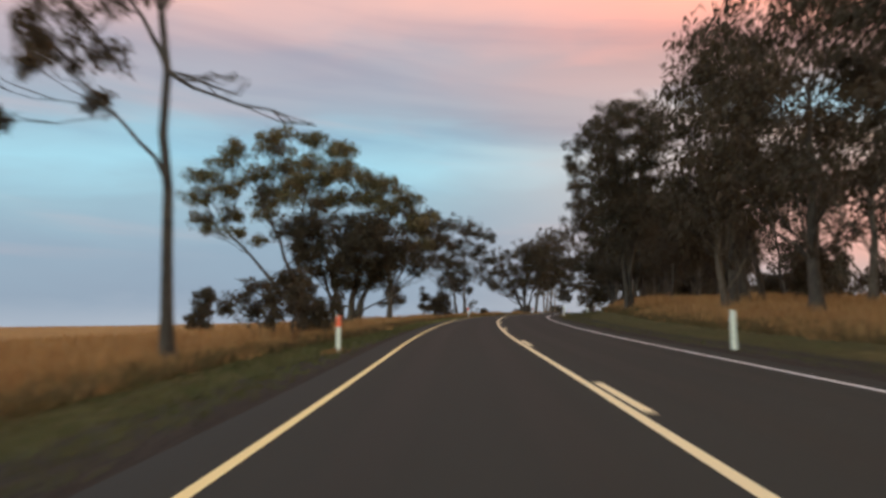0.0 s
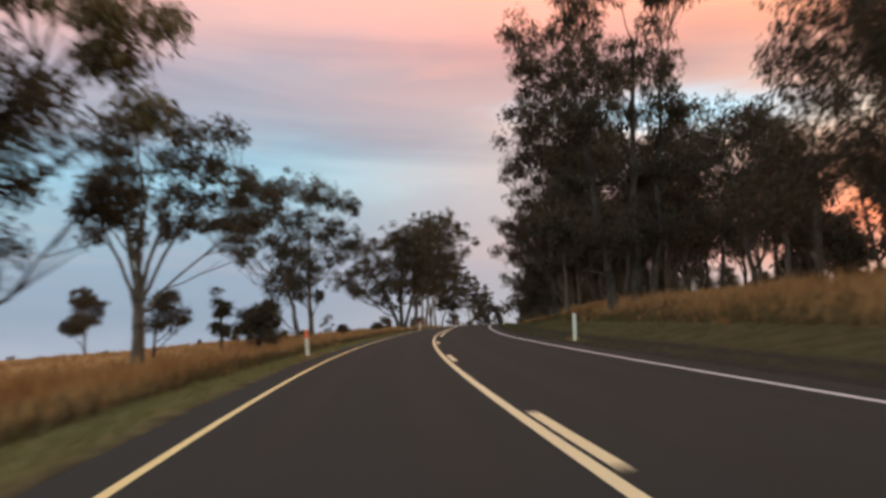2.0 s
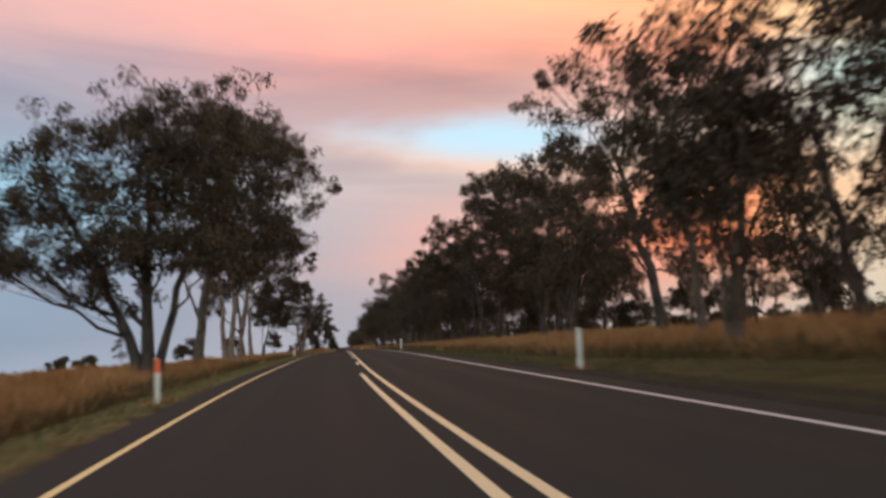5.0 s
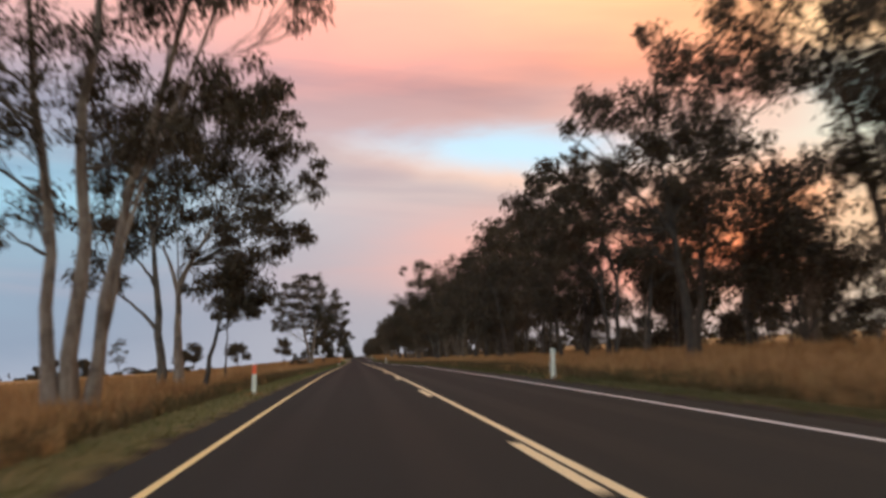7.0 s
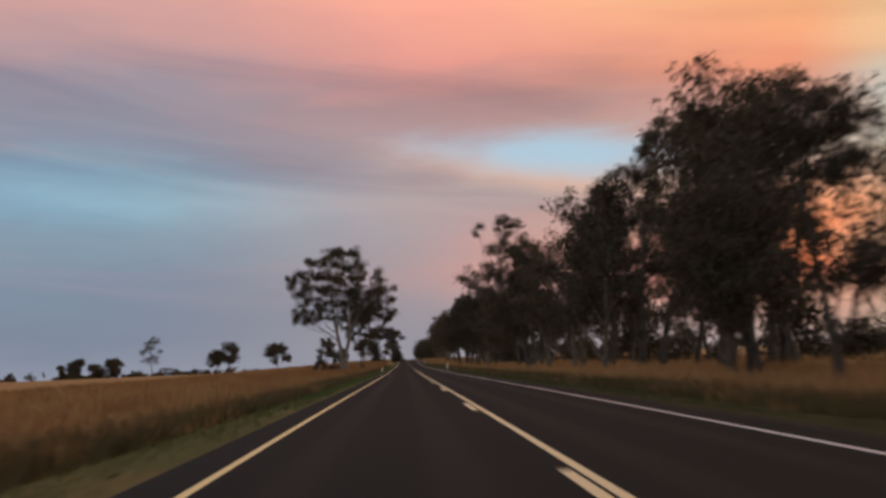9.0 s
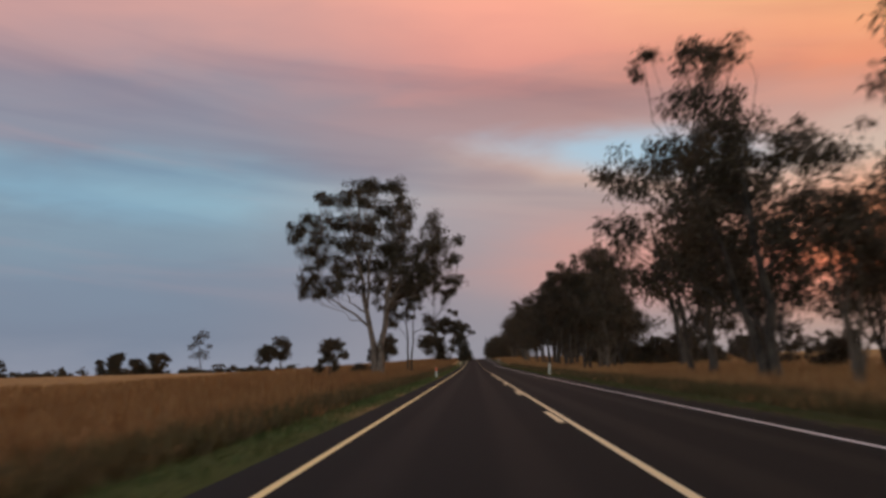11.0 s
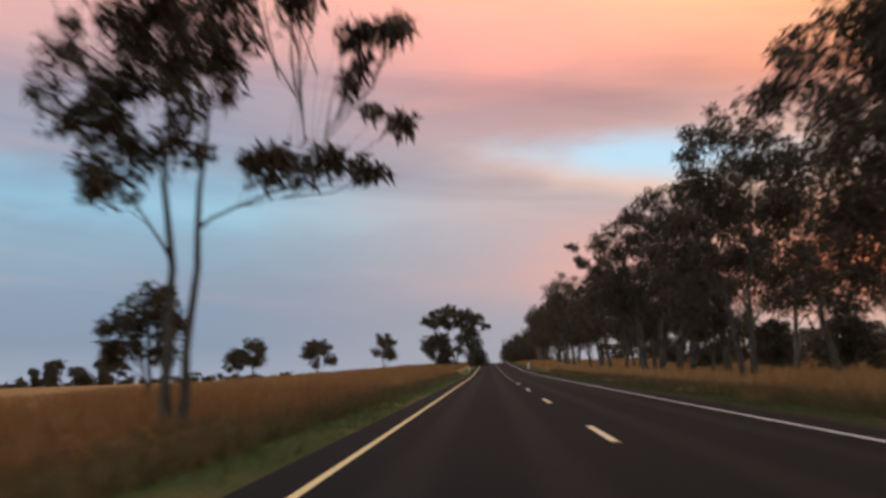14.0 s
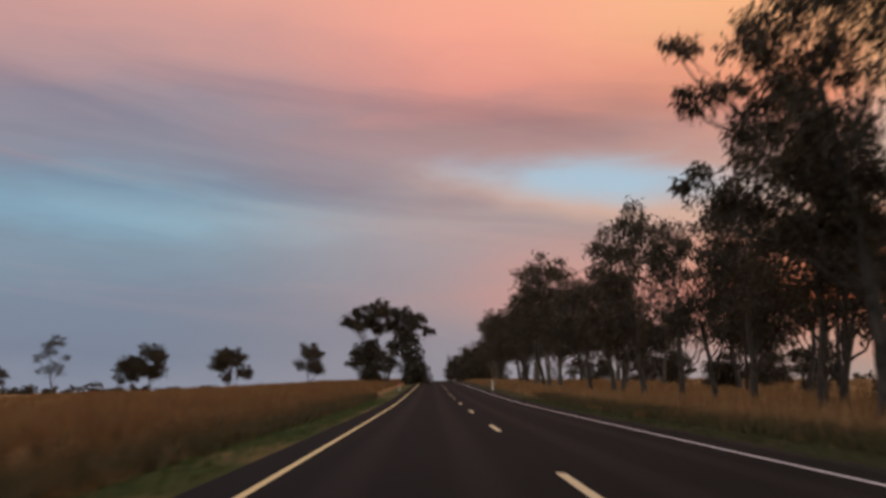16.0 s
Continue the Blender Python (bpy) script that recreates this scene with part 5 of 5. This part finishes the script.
for s, l, kind, size, turn in FORWARD_BEND + FORWARD_STRAIGHT + FORWARD_FAR:
    plant(MODELS[kind], s, l, turn, size)

HERO_AT = ((159.4, 20.4), (159.7, 25.6), (186, 23), (309, 13.4), (425, 13), (367, 23), (98, 32), (42, 9.8), (78, 11.5), (108, 11.5), (189, 17.5), (200, 15.5), (276, 15.5), (266, 19), (371, 13.6), (394, 12.5), (386, 15.5), (400, 15.5), (224, 19.5), (219, 14), (212, 16))
wood = np.random.default_rng(7)
for kinds, l0, l1, step, s0, s1 in ((MODELS, 14.5, 18.5, 9.0, -24, 640), (MODELS, 23.0, 31.0, 19.0, -30, 560), (BACK, 34.0, 46.0, 11.0, -30, 640), (BACK, 50.0, 80.0, 15.0, -20, 640), (BACK, 12.5, 20.0, 9.0, 640, 960)):
    s = s0
    while s < s1:
        l = wood.uniform(l0, l1) - (1.5 if s > 215 and l0 < 15 else 0.0)
        size = wood.uniform(0.82, 1.12) * size_at(s)
        pick = kinds[int(wood.integers(0, len(kinds)))]
        open_gap = (338 < s < 358) and l < 22
        if min(math.hypot(s - a, l - b) for a, b in HERO_AT) > 5.5 and not open_gap:
            plant(pick, s, l, wood.uniform(0, 360), size * (1.3 if s > 640 else 0.62 if s > 130 and kinds is BACK else 1.0))
        s += step * wood.uniform(0.7, 1.35) * (0.75 if 210 < s < 330 or 410 < s < 470 else 1.25 if 140 < s < 170 else 1.0) * (1.35 if s > 130 and kinds is BACK and l0 > 30 else 1.0)
s = -20
while s < 560:
    plant(SCRUB[int(wood.integers(0, 3))], s, wood.uniform(21, 42), wood.uniform(0, 360), wood.uniform(0.7, 1.1))
    s += wood.uniform(6, 14) * (4.0 if s > 130 else 1.0)

for s, l, kind, size in ((372, 24, 0, 1.0), (380, 27, 2, 0.9), (388, 23, 1, 1.1), (396, 26, 2, 0.9), (405, 22.5, 0, 1.0), (413, 26, 1, 1.1), (422, 23, 2, 0.9), (431, 25, 0, 1.1), (441, 23, 1, 1.0)):
    plant(SCRUB[kind], s, l, (s * 53) % 360, size)

# trees and bushes scattered over the paddock on the left: (along, across, model, size)
for s, l, kind, size in ((761, -160, MODELS[0], 1.45), (702, -100, PADDOCK[0], 1.4), (712, -75, PADDOCK[1], 1.61), (720, -47, PADDOCK[0], 1.32), (722, -24, PADDOCK[1], 1.49),
                         (546, -6.0, SCRUB[2], 1.8), (555, -13, SCRUB[2], 1.5), (694, -191, SCRUB[2], 1.5), (700, -185, SCRUB[0], 2.2), (690, -179, SCRUB[2], 2.1), (696, -172, SCRUB[1], 2.5), (704, -167, SCRUB[2], 2.0), (753, -181, PADDOCK[1], 1.2),
                         (600, -190, SCRUB[2], 1.5), (640, -230, SCRUB[0], 1.6), (705, -107.5, PADDOCK[1], 1.35), (124.6, -70.4, SCRUB[2], 1.6), (178.5, -74, PADDOCK[0], 1.0), (150, -19, SCRUB[1], 0.6)):
    plant(kind, s, l, (s * 37) % 360, size)
for i, model in enumerate(MODELS + BACK + SCRUB + PADDOCK):
    s, l = -5 + i * 41, 31.0
    model.matrix_world = pose(*(float(v) for v in place(s, l)), float(ground_sl(s, l)) - 0.25, 0, 0, i * 50)


def far_trees():
    """The thin lines of trees along the far edges of the paddocks."""
    rng = np.random.default_rng(77)
    centres, sizes = [], []
    for k in range(400):
        l, s = (rng.uniform(-900, -150), rng.uniform(820, 1250)) if k < 260 else (rng.uniform(150, 800), rng.uniform(150, 1100))
        h = rng.uniform(2.5, 7.0)
        x, y = place(s, l)
        base = float(ground_sl(s, l)) * float(1 - smooth(y, 620, 1500)) - float(smooth(y, 620, 1500))
        for _ in range(5):
            centres.append((float(x) + rng.normal(0, h * 0.4), float(y), base + h * rng.uniform(0.3, 0.9)))
            sizes.append(h * 0.4)
    ob = new("distant_tree_line", leaf_mesh("distant_tree_line", leaves(rng, centres, sizes, 16, 2.2, 1.3), LEAF))
    tagged(ob, "low dark line of distant trees beyond the paddocks", "trees", kind="stuff")


far_trees()


# ------------------------------------------------------------------ grass
def grass(name, mat, label, s, l, heights, widths, lean, blades, seed):
    """Tufts of upright blades at the given places along the road, as one mesh."""
    rng = np.random.default_rng(seed)
    x, y = place(s, l)
    z = ground_sl(s, l)
    base = np.repeat(np.stack([x, y, z - 0.03], -1), blades, 0)
    n = len(base)
    h = np.repeat(heights, blades) * rng.uniform(0.6, 1.15, n)
    w = np.repeat(widths, blades)
    base[:, :2] += rng.normal(0, 0.11, (n, 2))
    a = rng.uniform(0, 2 * math.pi, n)
    side = np.stack([np.cos(a), np.sin(a), np.zeros(n)], -1) * w[:, None]
    tip = base + np.stack([rng.normal(0, lean, n) * h, rng.normal(0, lean, n) * h, h], -1)
    quad = np.stack([base - side * 0.6, base + side * 0.6, tip], 1).reshape(-1, 3)
    ob = new(name, leaf_mesh(name, quad, mat))
    return tagged(ob, label, "grass", kind="stuff")


def sow(seed, count, s0, s1, l0, l1, power=1.0):
    rng = np.random.default_rng(seed)
    s = rng.uniform(s0, s1, count)
    l = l0 + (l1 - l0) * rng.uniform(0, 1, count) ** power
    return s, l, rng


def make_grass():
    for sign, where in ((-1, "left"), (1, "right")):
        s, l, rng = sow(11 + sign, 42000, -45, 470, 0, 17, 1.35)
        l = sign * (l + verge_end(s, sign) + 0.22 * np.sin(s * 0.21) + 0.2 * np.sin(s * 0.53 + 1.0) + 0.15 * np.sin(s * 1.3))
        patch = 0.75 + 0.35 * np.sin(s * 0.31 + l * 0.9) * np.sin(s * 0.083 - l * 0.4)
        h = np.clip(patch, 0.35, 1.1) * (0.5 + 0.5 * smooth(np.abs(l), verge_end(s, sign), verge_end(s, sign) + 1.6)) * 0.95
        grass("dry_grass", STRAW, "long golden dry grass swaying beside the road", s, l, h, np.full(len(s), 0.052), 0.28, 4, 21 + sign)
        # dark tufts paint the shade at the foot of the long grass
        s, l, rng = sow(91 + sign, 20000, -45, 470, -0.25, 2.6, 1.7)
        grass("shaded_brown_grass", BROWN_SHADED, "shorter brown grass and weeds where the verge ends, foot shade in their colour", s, (l + verge_end(s, sign)) * sign, rng.uniform(0.2, 0.55, len(s)), np.full(len(s), 0.05), 0.35, 4, 101 + sign)
        s, l, rng = sow(111 + sign, 8000, 205, 470, -0.2, 1.3, 1.2)
        grass("shaded_brown_grass", BROWN_SHADED, "rank brown grass along the foot of the verge, shade put into its colour", s, (l + verge_end(s, sign)) * sign, rng.uniform(0.25, 0.65, len(s)), np.full(len(s), 0.05), 0.35, 4, 121 + sign)
        s, l, rng = sow(31 + sign, 13000, -45, 640, 22, 75, 1.2)
        grass("dry_grass", STRAW, "long golden dry grass covering the paddock", s, l * sign, rng.uniform(0.5, 0.95, len(s)), np.full(len(s), 0.11), 0.3, 4, 41 + sign)
        s, l, rng = sow(51 + sign, 9000, 470, 760, 7.5, 26, 1.2)
        grass("dry_grass", STRAW, "long golden dry grass further along the road", s, l * sign, rng.uniform(0.5, 0.95, len(s)), np.full(len(s), 0.1), 0.3, 4, 61 + sign)
        s, l, rng = sow(71 + sign, 24000, -45, 460, 0.0, 1.0, 1.0)
        grass("green_grass", GREEN, "short green mown grass along the road edge", s, (4.65 + l * (verge_end(s, sign) - 4.35)) * sign, rng.uniform(0.06, 0.2, len(s)), np.full(len(s), 0.035), 0.45, 3, 81 + sign)

    rng = np.random.default_rng(5)
    for s0, l0 in ((-8.5, -5.2), (56.8, -4.85), (126.5, -4.95), (187.2, -4.95), (341.3, -4.75), (57, 5.05), (126.5, 5.05), (187.2, 5.05), (341.8, 5.05)):
        s, l = rng.normal(s0 + 0.3, 0.3, 60), rng.normal(l0 - 0.08 if l0 < 0 else l0 + 0.08, 0.1, 60)
        grass("grass_tuft", STRAW, "tuft of pale uncut grass round a guide post", s, l, rng.uniform(0.06, 0.22, 60), np.full(60, 0.035), 0.35, 4, int(s0) + 500)


make_grass()
